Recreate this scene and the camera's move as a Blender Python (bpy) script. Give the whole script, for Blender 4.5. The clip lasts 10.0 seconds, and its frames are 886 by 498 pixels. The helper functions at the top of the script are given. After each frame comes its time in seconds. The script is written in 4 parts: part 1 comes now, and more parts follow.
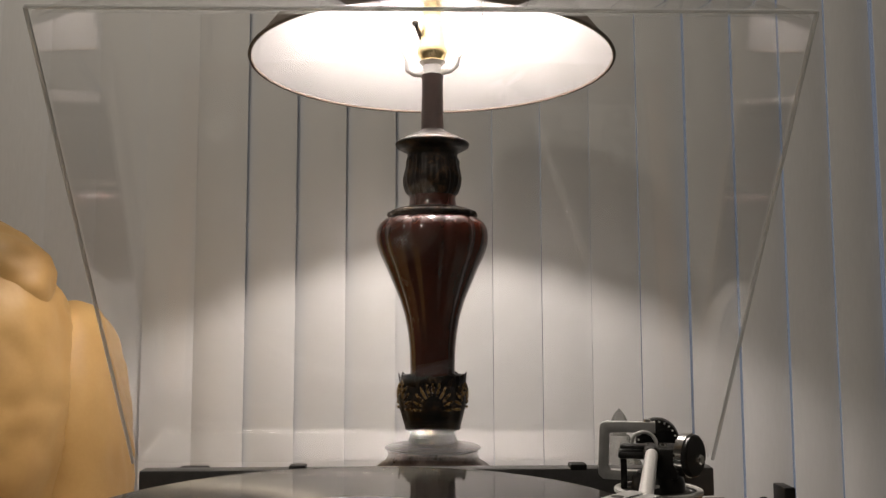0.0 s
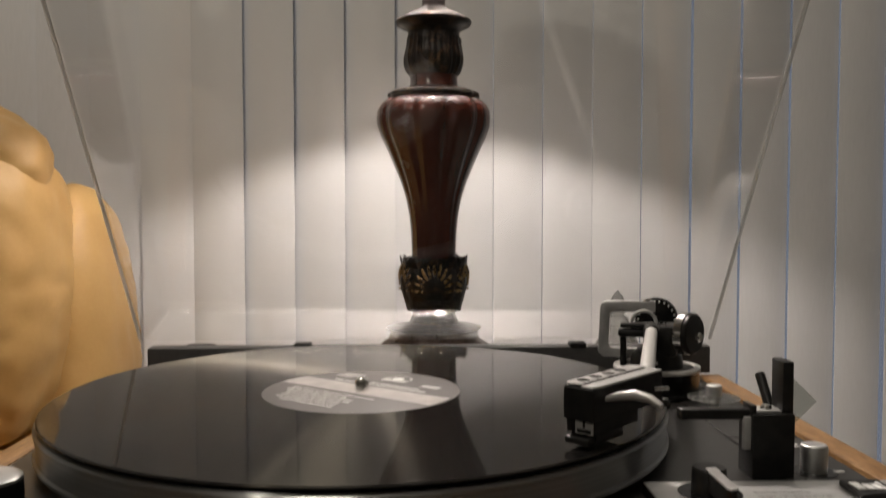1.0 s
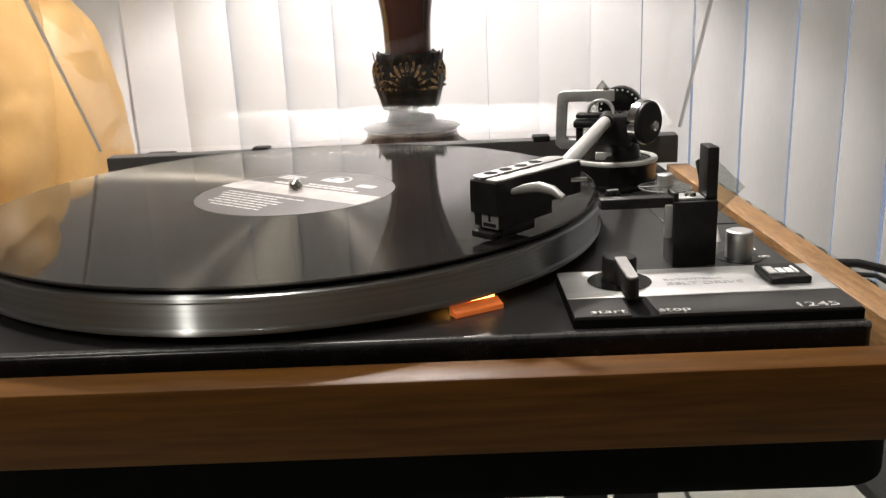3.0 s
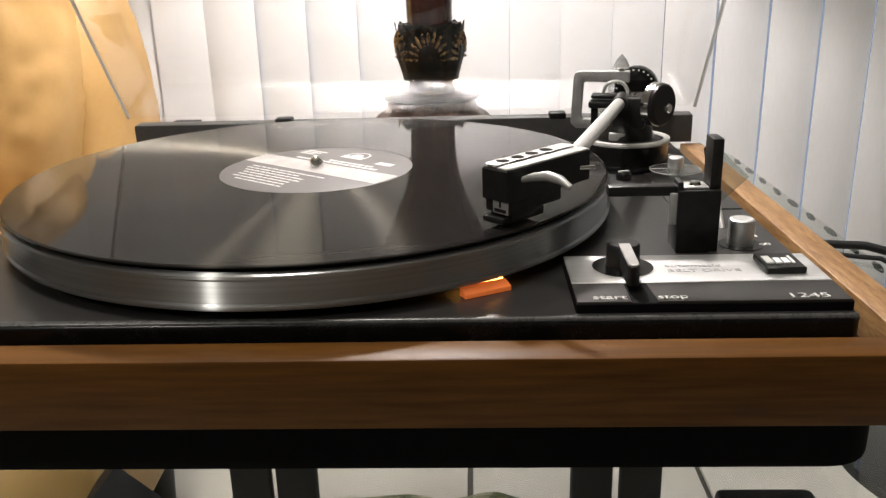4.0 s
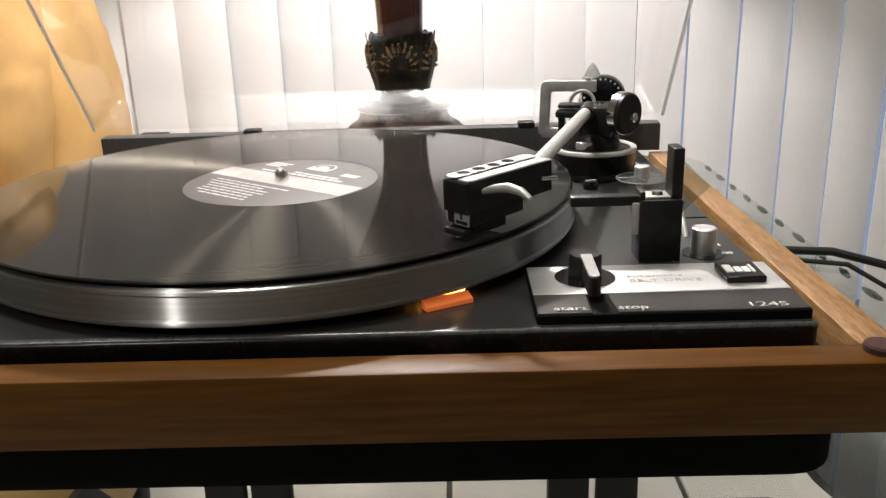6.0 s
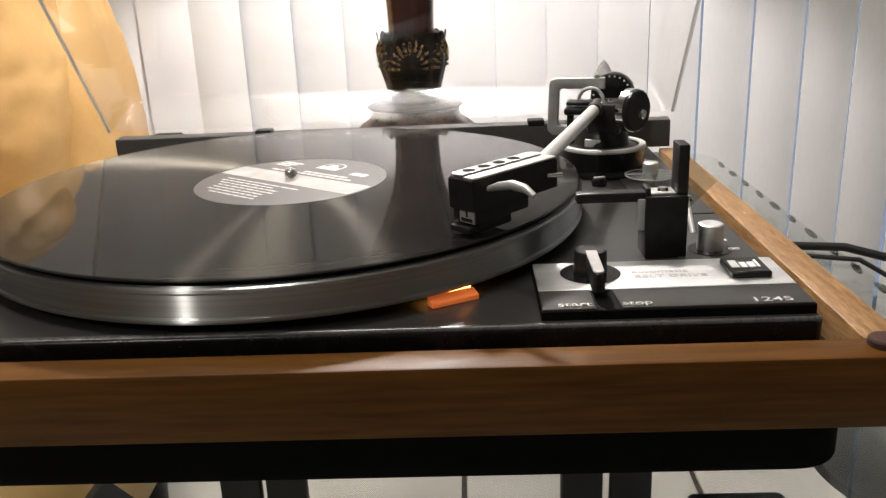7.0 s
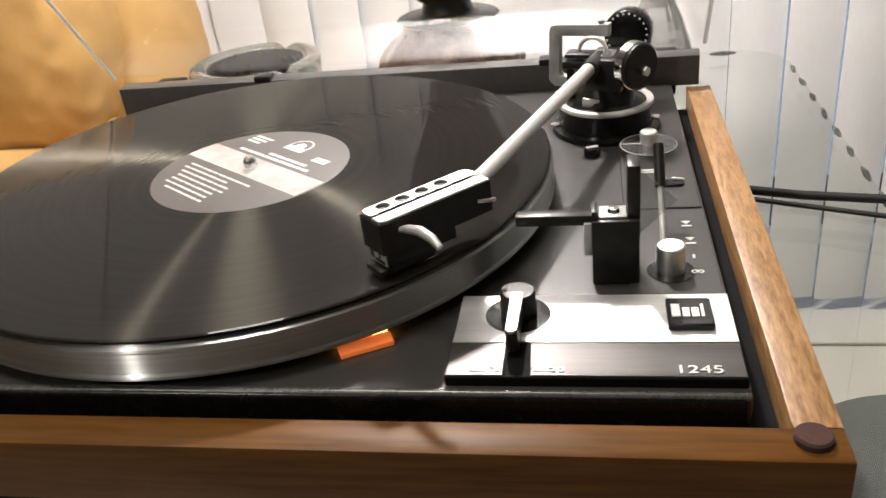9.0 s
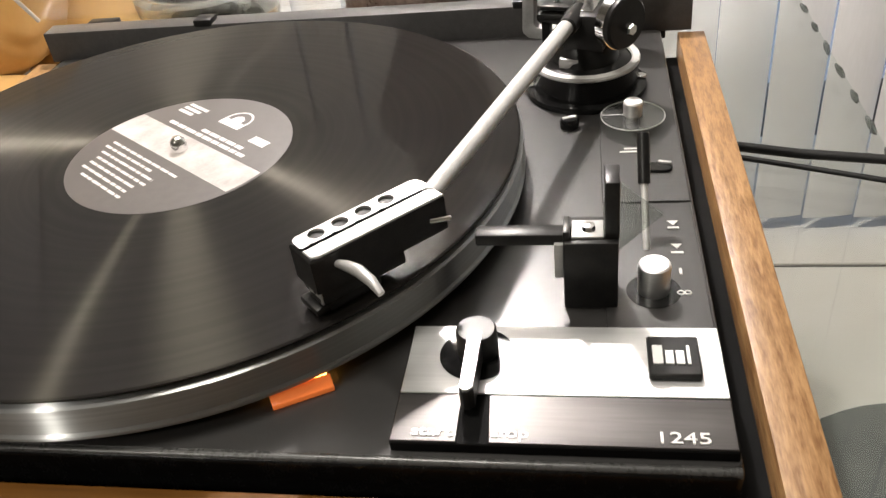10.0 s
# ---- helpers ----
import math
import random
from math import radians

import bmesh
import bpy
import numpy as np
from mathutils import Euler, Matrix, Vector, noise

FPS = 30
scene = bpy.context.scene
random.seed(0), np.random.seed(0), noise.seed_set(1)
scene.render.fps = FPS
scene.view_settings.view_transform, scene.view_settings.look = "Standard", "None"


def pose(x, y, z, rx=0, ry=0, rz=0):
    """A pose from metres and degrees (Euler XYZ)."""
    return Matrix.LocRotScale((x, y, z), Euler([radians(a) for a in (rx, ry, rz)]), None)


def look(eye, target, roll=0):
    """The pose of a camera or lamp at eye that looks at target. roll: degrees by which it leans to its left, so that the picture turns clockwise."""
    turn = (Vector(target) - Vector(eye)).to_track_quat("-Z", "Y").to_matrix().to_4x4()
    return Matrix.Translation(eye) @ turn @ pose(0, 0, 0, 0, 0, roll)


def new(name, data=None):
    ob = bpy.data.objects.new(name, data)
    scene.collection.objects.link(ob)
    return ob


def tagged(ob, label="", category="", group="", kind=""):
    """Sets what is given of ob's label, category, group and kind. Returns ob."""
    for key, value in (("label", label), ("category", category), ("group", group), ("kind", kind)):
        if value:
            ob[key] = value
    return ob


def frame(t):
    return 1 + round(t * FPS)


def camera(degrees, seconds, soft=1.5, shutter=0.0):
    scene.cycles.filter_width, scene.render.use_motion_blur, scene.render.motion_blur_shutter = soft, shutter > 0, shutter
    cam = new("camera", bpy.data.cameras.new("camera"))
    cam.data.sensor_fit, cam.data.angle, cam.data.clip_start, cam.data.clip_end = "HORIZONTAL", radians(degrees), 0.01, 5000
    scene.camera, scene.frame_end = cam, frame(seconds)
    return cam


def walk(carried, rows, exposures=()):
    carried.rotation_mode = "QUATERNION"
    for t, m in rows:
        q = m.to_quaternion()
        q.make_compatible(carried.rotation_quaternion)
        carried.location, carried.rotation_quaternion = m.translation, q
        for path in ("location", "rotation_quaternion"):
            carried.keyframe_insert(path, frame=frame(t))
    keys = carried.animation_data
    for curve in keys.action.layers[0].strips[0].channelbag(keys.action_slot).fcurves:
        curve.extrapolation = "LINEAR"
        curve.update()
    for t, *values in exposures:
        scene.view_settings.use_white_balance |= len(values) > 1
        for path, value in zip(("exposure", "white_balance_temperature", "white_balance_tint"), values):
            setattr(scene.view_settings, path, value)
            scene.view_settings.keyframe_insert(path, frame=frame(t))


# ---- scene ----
cam = camera(55.85, 10.0, soft=1.35, shutter=0.35)
ROWS = [
    (0, 0.0344, -0.4297, 0.6907, 5.20, 0.13, -1.28),
    (0.5, 0.0333, -0.4249, 0.6873, 3.60, -0.06, -1.82),
    (1, 0.0310, -0.4260, 0.6866, -2.53, 0.03, -1.44),
    (1.5, 0.0348, -0.4322, 0.6883, -8.65, -0.40, -0.15),
    (2, 0.0502, -0.4220, 0.6781, -12.16, 0.34, -0.42),
    (2.5, 0.0742, -0.4110, 0.6772, -14.13, 2.37, -0.63),
    (4, 0.0833, -0.4291, 0.6958, -18.85, 1.52, 1.88),
    (4.5, 0.0878, -0.4247, 0.6946, -18.96, 1.58, 0.91),
    (5, 0.0923, -0.4261, 0.6929, -18.59, 1.44, 0.37),
    (5.5, 0.0911, -0.4260, 0.6967, -18.34, 1.52, 0.31),
    (7, 0.0957, -0.4301, 0.6972, -18.42, 2.41, 1.47),
    (7.5, 0.1089, -0.4290, 0.7056, -19.45, 2.68, 2.47),
    (8, 0.1358, -0.4193, 0.7281, -24.06, 4.19, 6.19),
    (8.2, 0.1426, -0.4153, 0.7312, -24.62, 4.93, 8.61),
    (8.5, 0.1533, -0.3993, 0.7387, -25.99, 4.72, 8.67),
    (9, 0.1725, -0.3704, 0.7514, -28.64, 6.13, 8.68),
    (9.5, 0.1863, -0.3332, 0.7622, -34.16, 6.83, 7.87),
    (10, 0.1778, -0.3052, 0.7659, -36.21, 6.20, 7.57),
]
EXPOSURE = [(0.0, -0.36, 6850, 12), (1.0, -0.15, 6850, 12), (1.5, 0.08, 6600, 11), (2.0, 0.40, 6500, 10), (2.5, 0.65, 6400, 10), (4.0, 0.88, 6400, 10),
            (7.5, 0.86, 6400, 10), (8.5, 1.04, 6500, 10), (10.0, 1.08, 6500, 10)]
walk(cam, [(t, pose(x, y, z, 90 + pitch, roll, yaw)) for t, x, y, z, pitch, roll, yaw in ROWS], EXPOSURE)

# ---- world and light: a lit room at night, a cold window behind the blinds ----
world = bpy.data.worlds.new("night_sky")
scene.world = world
world.use_nodes = True
world.node_tree.nodes["Background"].inputs[0].default_value = (0.68, 0.78, 1.0, 1)
world.node_tree.nodes["Background"].inputs[1].default_value = 0.24

# the room's small ceiling lamp behind the viewer, and an added wider fill over the table
for at, target, size, energy in (((-1.15, -1.75, 2.32), (-0.2, -0.3, 0), 0.15, 9.5), ((-0.25, 0.0, 2.42), (-0.05, 0.3, 0), 0.45, 14)):
    area_l = bpy.data.lights.new("ceiling_and_fill_light", "AREA")
    area_l.shape, area_l.size, area_l.energy, area_l.color = "DISK", size, energy, (1.0, 0.945, 0.85)
    new("ceiling_and_fill_light", area_l).matrix_world = look(at, target)
BULB = 1250.0


# ---- materials ----
def nodes_of(name):
    m = bpy.data.materials.new(name)
    m.use_nodes = True
    nt = m.node_tree
    return m, nt, nt.nodes["Principled BSDF"]


def surface(name, a, b=None, scale=40, rough=(0.4, 0.5), bump=0.0, bscale=None, metal=0.0, stretch=(1, 1, 1), coat=0.0,
            detail=6, fine=0.35, spec=0.5, contrast=(0.35, 0.65)):
    """Two-scale mottled surface: colours a to b by stretched noise, with a finer grain, roughness spread and bump."""
    m, nt, p = nodes_of(name)
    b = b or a
    tc = nt.nodes.new("ShaderNodeTexCoord")
    mp = nt.nodes.new("ShaderNodeMapping")
    mp.inputs["Scale"].default_value = stretch
    nt.links.new(tc.outputs["Object"], mp.inputs["Vector"])
    n1 = nt.nodes.new("ShaderNodeTexNoise")
    n1.inputs["Scale"].default_value, n1.inputs["Detail"].default_value = scale, detail
    n2 = nt.nodes.new("ShaderNodeTexNoise")
    n2.inputs["Scale"].default_value, n2.inputs["Detail"].default_value = bscale or scale * 7, 4
    for n in (n1, n2):
        nt.links.new(mp.outputs[0], n.inputs["Vector"])
    mx = nt.nodes.new("ShaderNodeMix")
    mx.inputs[0].default_value = fine
    nt.links.new(n1.outputs[0], mx.inputs[2])
    nt.links.new(n2.outputs[0], mx.inputs[3])
    cr = nt.nodes.new("ShaderNodeValToRGB")
    cr.color_ramp.elements[0].color, cr.color_ramp.elements[1].color = (*a, 1), (*b, 1)
    cr.color_ramp.elements[0].position, cr.color_ramp.elements[1].position = contrast
    nt.links.new(mx.outputs[0], cr.inputs[0])
    nt.links.new(cr.outputs[0], p.inputs["Base Color"])
    mr = nt.nodes.new("ShaderNodeMapRange")
    mr.inputs[1].default_value, mr.inputs[2].default_value = 0.3, 0.7
    mr.inputs[3].default_value, mr.inputs[4].default_value = rough
    nt.links.new(mx.outputs[0], mr.inputs[0])
    nt.links.new(mr.outputs[0], p.inputs["Roughness"])
    if bump:
        bp = nt.nodes.new("ShaderNodeBump")
        bp.inputs["Strength"].default_value, bp.inputs["Distance"].default_value = bump, 0.001
        nt.links.new(mx.outputs[0], bp.inputs["Height"])
        nt.links.new(bp.outputs[0], p.inputs["Normal"])
    p.inputs["Metallic"].default_value, p.inputs["Coat Weight"].default_value = metal, coat
    p.inputs["Specular IOR Level"].default_value = spec
    return m


def plain(name, col, rough=0.4, metal=0.0, emit=0.0, trans=0.0, ior=1.45, alpha=1.0):
    m, nt, p = nodes_of(name)
    p.inputs["Base Color"].default_value = (*col, 1)
    p.inputs["Roughness"].default_value, p.inputs["Metallic"].default_value = rough, metal
    p.inputs["Transmission Weight"].default_value, p.inputs["IOR"].default_value = trans, ior
    if emit:
        p.inputs["Emission Color"].default_value, p.inputs["Emission Strength"].default_value = (*col, 1), emit
    return m


def thin_clear(name, tint=(0.97, 0.98, 0.98), gloss=0.05, rough=0.02):
    """Clear sheet: straight-through light with a mirror share that grows at grazing angles."""
    m = bpy.data.materials.new(name)
    m.use_nodes = True
    nt = m.node_tree
    nt.nodes.clear()
    out = nt.nodes.new("ShaderNodeOutputMaterial")
    tr = nt.nodes.new("ShaderNodeBsdfTransparent")
    tr.inputs[0].default_value = (*tint, 1)
    gl = nt.nodes.new("ShaderNodeBsdfGlossy")
    gl.inputs["Roughness"].default_value = rough
    fr = nt.nodes.new("ShaderNodeLayerWeight")
    fr.inputs[0].default_value = 0.5
    pw = nt.nodes.new("ShaderNodeMath")
    pw.operation = "POWER"
    pw.inputs[1].default_value = 3.2
    nt.links.new(fr.outputs["Facing"], pw.inputs[0])
    ad = nt.nodes.new("ShaderNodeMath")
    ad.operation = "MULTIPLY_ADD"
    ad.inputs[1].default_value, ad.inputs[2].default_value = 0.6, gloss
    nt.links.new(pw.outputs[0], ad.inputs[0])
    mx = nt.nodes.new("ShaderNodeMixShader")
    nt.links.new(ad.outputs[0], mx.inputs[0])
    nt.links.new(tr.outputs[0], mx.inputs[1])
    nt.links.new(gl.outputs[0], mx.inputs[2])
    nt.links.new(mx.outputs[0], out.inputs[0])
    return m


def vinyl_groove():
    """Pressed black vinyl: fine rings in bump, track bands in roughness, sheen stretched across the grooves."""
    m, nt, p = nodes_of("black_vinyl")
    tc = nt.nodes.new("ShaderNodeTexCoord")
    sp = nt.nodes.new("ShaderNodeSeparateXYZ")
    nt.links.new(tc.outputs["Object"], sp.inputs[0])
    cb = nt.nodes.new("ShaderNodeCombineXYZ")
    nt.links.new(sp.outputs[0], cb.inputs[0])
    nt.links.new(sp.outputs[1], cb.inputs[1])
    ln = nt.nodes.new("ShaderNodeVectorMath")
    ln.operation = "LENGTH"
    nt.links.new(cb.outputs[0], ln.inputs[0])
    n1 = nt.nodes.new("ShaderNodeTexNoise")
    n1.noise_dimensions = "1D"
    n1.inputs["Scale"].default_value, n1.inputs["Detail"].default_value = 260, 1.5
    nt.links.new(ln.outputs["Value"], n1.inputs["W"])
    n2 = nt.nodes.new("ShaderNodeTexNoise")
    n2.noise_dimensions = "1D"
    n2.inputs["Scale"].default_value, n2.inputs["Detail"].default_value = 2200, 2
    nt.links.new(ln.outputs["Value"], n2.inputs["W"])
    mr = nt.nodes.new("ShaderNodeMapRange")
    mr.inputs[1].default_value, mr.inputs[2].default_value, mr.inputs[3].default_value, mr.inputs[4].default_value = 0.3, 0.7, 0.045, 0.048
    nt.links.new(n1.outputs[0], mr.inputs[0])
    nt.links.new(mr.outputs[0], p.inputs["Roughness"])
    bp = nt.nodes.new("ShaderNodeBump")
    bp.inputs["Strength"].default_value, bp.inputs["Distance"].default_value = 0.0003, 0.0002
    nt.links.new(n2.outputs[0], bp.inputs["Height"])
    nt.links.new(bp.outputs[0], p.inputs["Normal"])
    tg = nt.nodes.new("ShaderNodeTangent")
    tg.direction_type, tg.axis = "RADIAL", "Z"
    gl = nt.nodes.new("ShaderNodeBsdfAnisotropic")
    gl.inputs["Roughness"].default_value, gl.inputs["Anisotropy"].default_value, gl.inputs["Rotation"].default_value = 0.38, 0.86, 0.0
    gl.inputs["Color"].default_value = (0.95, 0.93, 0.85, 1)
    nt.links.new(tg.outputs[0], gl.inputs["Tangent"])
    sm = nt.nodes.new("ShaderNodeMapRange")
    sm.inputs[1].default_value, sm.inputs[2].default_value, sm.inputs[3].default_value, sm.inputs[4].default_value = 0.35, 0.65, 0.0036, 0.0041
    nt.links.new(n1.outputs[0], sm.inputs[0])
    ms = nt.nodes.new("ShaderNodeMixShader")
    nt.links.new(sm.outputs[0], ms.inputs[0])
    nt.links.new(p.outputs[0], ms.inputs[1])
    nt.links.new(gl.outputs[0], ms.inputs[2])
    # the outer walls of the grooves lean away from the spindle and throw a sheen of their own
    un = nt.nodes.new("ShaderNodeVectorMath")
    un.operation = "NORMALIZE"
    nt.links.new(cb.outputs[0], un.inputs[0])
    geo = nt.nodes.new("ShaderNodeNewGeometry")
    lean = nt.nodes.new("ShaderNodeVectorMath")
    lean.operation = "MULTIPLY_ADD"
    lean.inputs[1].default_value = (0.85, 0.85, 0.85)
    nt.links.new(un.outputs[0], lean.inputs[0])
    nt.links.new(geo.outputs["Normal"], lean.inputs[2])
    nn = nt.nodes.new("ShaderNodeVectorMath")
    nn.operation = "NORMALIZE"
    nt.links.new(lean.outputs[0], nn.inputs[0])
    gw = nt.nodes.new("ShaderNodeBsdfAnisotropic")
    gw.inputs["Roughness"].default_value, gw.inputs["Anisotropy"].default_value = 0.37, 0.72
    gw.inputs["Color"].default_value = (1.0, 0.92, 0.74, 1)
    nt.links.new(tg.outputs[0], gw.inputs["Tangent"])
    nt.links.new(nn.outputs[0], gw.inputs["Normal"])
    wm = nt.nodes.new("ShaderNodeMapRange")
    wm.inputs[1].default_value, wm.inputs[2].default_value, wm.inputs[3].default_value, wm.inputs[4].default_value = 0.35, 0.65, 0.0195, 0.0225
    nt.links.new(n1.outputs[0], wm.inputs[0])
    m2 = nt.nodes.new("ShaderNodeMixShader")
    nt.links.new(wm.outputs[0], m2.inputs[0])
    nt.links.new(ms.outputs[0], m2.inputs[1])
    nt.links.new(gw.outputs[0], m2.inputs[2])
    nt.links.new(m2.outputs[0], nt.nodes["Material Output"].inputs[0])
    p.inputs["Base Color"].default_value = (0.012, 0.011, 0.011, 1)
    p.inputs["Specular IOR Level"].default_value = 0.09
    return m


def turned_metal():
    """Lathe-turned aluminium: fine rings round the edge smear reflections upright and keep them narrow across."""
    m, nt, p = nodes_of("turned_aluminium")
    tg = nt.nodes.new("ShaderNodeTangent")
    tg.direction_type, tg.axis = "RADIAL", "Z"
    gl = nt.nodes.new("ShaderNodeBsdfAnisotropic")
    gl.inputs["Roughness"].default_value, gl.inputs["Anisotropy"].default_value = 0.33, 0.82
    nt.links.new(tg.outputs[0], gl.inputs["Tangent"])
    tc = nt.nodes.new("ShaderNodeTexCoord")
    mp = nt.nodes.new("ShaderNodeMapping")
    mp.inputs["Scale"].default_value = (3, 3, 900)
    nt.links.new(tc.outputs["Object"], mp.inputs["Vector"])
    n1 = nt.nodes.new("ShaderNodeTexNoise")
    n1.inputs["Scale"].default_value, n1.inputs["Detail"].default_value = 1.0, 4
    nt.links.new(mp.outputs[0], n1.inputs["Vector"])
    cr = nt.nodes.new("ShaderNodeValToRGB")
    cr.color_ramp.elements[0].color, cr.color_ramp.elements[1].color = (0.50, 0.51, 0.51, 1), (0.60, 0.61, 0.61, 1)
    cr.color_ramp.elements[0].position, cr.color_ramp.elements[1].position = 0.3, 0.7
    nt.links.new(n1.outputs[0], cr.inputs[0])
    nt.links.new(cr.outputs[0], gl.inputs["Color"])
    g2 = nt.nodes.new("ShaderNodeBsdfAnisotropic")
    g2.inputs["Roughness"].default_value, g2.inputs["Anisotropy"].default_value = 0.52, 0.55
    nt.links.new(tg.outputs[0], g2.inputs["Tangent"])
    nt.links.new(cr.outputs[0], g2.inputs["Color"])
    ms = nt.nodes.new("ShaderNodeMixShader")
    ms.inputs[0].default_value = 0.25
    nt.links.new(gl.outputs[0], ms.inputs[1])
    nt.links.new(g2.outputs[0], ms.inputs[2])
    nt.links.new(ms.outputs[0], nt.nodes["Material Output"].inputs[0])
    nt.nodes.remove(p)
    return m


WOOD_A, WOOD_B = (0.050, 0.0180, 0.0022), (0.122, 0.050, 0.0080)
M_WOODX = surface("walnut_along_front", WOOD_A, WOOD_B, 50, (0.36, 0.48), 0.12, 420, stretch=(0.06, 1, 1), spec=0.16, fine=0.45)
# side boards: a lighter brown and finer grain than the front board
M_WOODY = surface("lighter_wood_along_side", (0.15, 0.068, 0.021), (0.345, 0.195, 0.082), 520, (0.36, 0.52), 0.25, 1500, stretch=(1, 0.14, 1), fine=0.35, contrast=(0.36, 0.60))
M_DECK = surface("satin_black_deck", (0.021, 0.020, 0.0195), (0.028, 0.0265, 0.0255), 300, (0.31, 0.37), 0.02, 2500, fine=0.6, spec=0.7)
M_BLACK = surface("black_plastic", (0.008, 0.008, 0.008), (0.018, 0.017, 0.016), 200, (0.3, 0.42), 0.04, 1500, spec=0.3)
M_GLOSSB = surface("glossy_black", (0.006, 0.006, 0.006), (0.012, 0.012, 0.012), 200, (0.12, 0.2), 0.0)
M_SOFTB = surface("matte_black_tray", (0.003, 0.003, 0.003), (0.006, 0.006, 0.006), 120, (0.6, 0.75), 0.1, spec=0.06)
M_GREYP = surface("dark_grey_cover", (0.045, 0.043, 0.042), (0.07, 0.067, 0.065), 300, (0.38, 0.5), 0.08, 2500, fine=0.6)
M_ALU = surface("brushed_aluminium", (0.66, 0.66, 0.65), (0.8, 0.8, 0.79), 120, (0.38, 0.48), 0.04, 900, metal=1.0, stretch=(0.04, 1, 1))
M_RIM = turned_metal()
M_DARKB = surface("brushed_black_strip", (0.05, 0.046, 0.044), (0.085, 0.08, 0.076), 120, (0.3, 0.42), 0.04, 900, stretch=(0.04, 1, 1), metal=0.6)
M_CHROME = plain("chrome", (0.85, 0.85, 0.84), 0.12, 1.0)
M_SATIN = surface("satin_metal_arm", (0.60, 0.59, 0.57), (0.70, 0.69, 0.67), 200, (0.3, 0.4), 0.02, metal=0.35)
M_GREYM = surface("grey_painted_metal", (0.36, 0.36, 0.35), (0.46, 0.46, 0.45), 200, (0.35, 0.45), 0.03, metal=0.3)
M_PALEH = surface("pale_headshell", (0.42, 0.41, 0.40), (0.52, 0.51, 0.50), 200, (0.3, 0.4), 0.02, metal=0.5)
M_WHITE = plain("white_print", (0.82, 0.82, 0.8), 0.5)
M_PRINT = plain("pale_print", (0.56, 0.55, 0.53), 0.5)
M_EMBOSS = plain("embossed_silver", (0.66, 0.65, 0.63), 0.36, 0.35)
M_DIM = plain("grey_print", (0.52, 0.51, 0.50), 0.4, 0.85)
M_VINYL = vinyl_groove()
M_LABEL = surface("dark_paper_label", (0.075, 0.066, 0.062), (0.095, 0.085, 0.08), 200, (0.4, 0.5), 0.03)
M_BAND = surface("silver_paper_band", (0.30, 0.28, 0.265), (0.48, 0.45, 0.43), 90, (0.35, 0.5), 0.03, fine=0.2)
M_ORANGE = plain("orange_lens", (0.95, 0.22, 0.05), 0.25, emit=0.12)
M_NEON = plain("neon_glow", (1.0, 0.48, 0.09), 0.4, emit=6.0)
M_FELT = surface("brown_felt", (0.03, 0.012, 0.009), (0.06, 0.022, 0.016), 700, (0.9, 1.0), 0.5)
M_LID = thin_clear("clear_acrylic", (0.985, 0.985, 0.98), 0.045, 0.02)
M_LIDR = thin_clear("shiny_acrylic", (0.985, 0.985, 0.98), 0.032, 0.11)
M_CLEAR = thin_clear("clear_disc", (0.80, 0.82, 0.80), 0.10, 0.25)
M_EDGE = plain("acrylic_edge", (0.97, 0.98, 0.98), 0.2, trans=0.5)
M_TABLE = thin_clear("table_glass", (0.95, 0.97, 0.96), 0.03, 0.005)
M_TEDGE = plain("dark_glass_edge", (0.035, 0.042, 0.036), 0.08, trans=0.2)
M_IRON = surface("black_iron", (0.010, 0.010, 0.011), (0.022, 0.022, 0.024), 80, (0.45, 0.6), 0.2)
# deck body near black: the shade on its front is in the colour
M_FRONTSHADE = surface("front_shade_black", (0.003, 0.003, 0.003), (0.006, 0.006, 0.006), 200, (0.22, 0.3), 0.0, spec=0.3)
# lip lighter than the deck: the highlight along its edge is in the grey
M_LIP = surface("lip_highlight_grey", (0.05, 0.05, 0.049), (0.07, 0.069, 0.067), 200, (0.24, 0.32), 0.02, 900)
M_DARKDISC = surface("dull_dark_grey", (0.05, 0.05, 0.046), (0.075, 0.074, 0.068), 60, (0.5, 0.6), 0.1)
M_SLAT = surface("white_vinyl_slat", (0.66, 0.66, 0.66), (0.72, 0.72, 0.725), 6, (0.45, 0.55), 0.03, 300, stretch=(1, 1, 0.15))
M_LEATHER = surface("tan_leather", (0.41, 0.24, 0.080), (0.50, 0.31, 0.112), 7, (0.48, 0.58), 0.15, 200, fine=0.15)
M_REDWOOD = surface("dark_red_lacquer", (0.046, 0.010, 0.0055), (0.076, 0.0165, 0.0085), 30, (0.18, 0.3), 0.05, 200, stretch=(1, 1, 0.2), coat=0.4)
M_BRONZE = surface("antique_bronze_leaf", (0.006, 0.004, 0.002), (0.10, 0.052, 0.016), 110, (0.3, 0.45), 0.5, 600, metal=0.5, contrast=(0.50, 0.76))
M_STEM = surface("dark_brown_stem", (0.022, 0.012, 0.009), (0.034, 0.018, 0.013), 60, (0.3, 0.4), 0.03)
M_GILT = surface("worn_gilt", (0.05, 0.03, 0.01), (0.36, 0.22, 0.075), 260, (0.2, 0.35), 0.3, 900, metal=0.7, contrast=(0.36, 0.62))
M_BASEC = surface("brown_resin_base", (0.06, 0.037, 0.028), (0.20, 0.14, 0.11), 60, (0.25, 0.4), 0.3, 300)
M_SHADE = surface("brown_shade_fabric", (0.085, 0.062, 0.048), (0.13, 0.098, 0.078), 300, (0.8, 0.95), 0.2, 900)
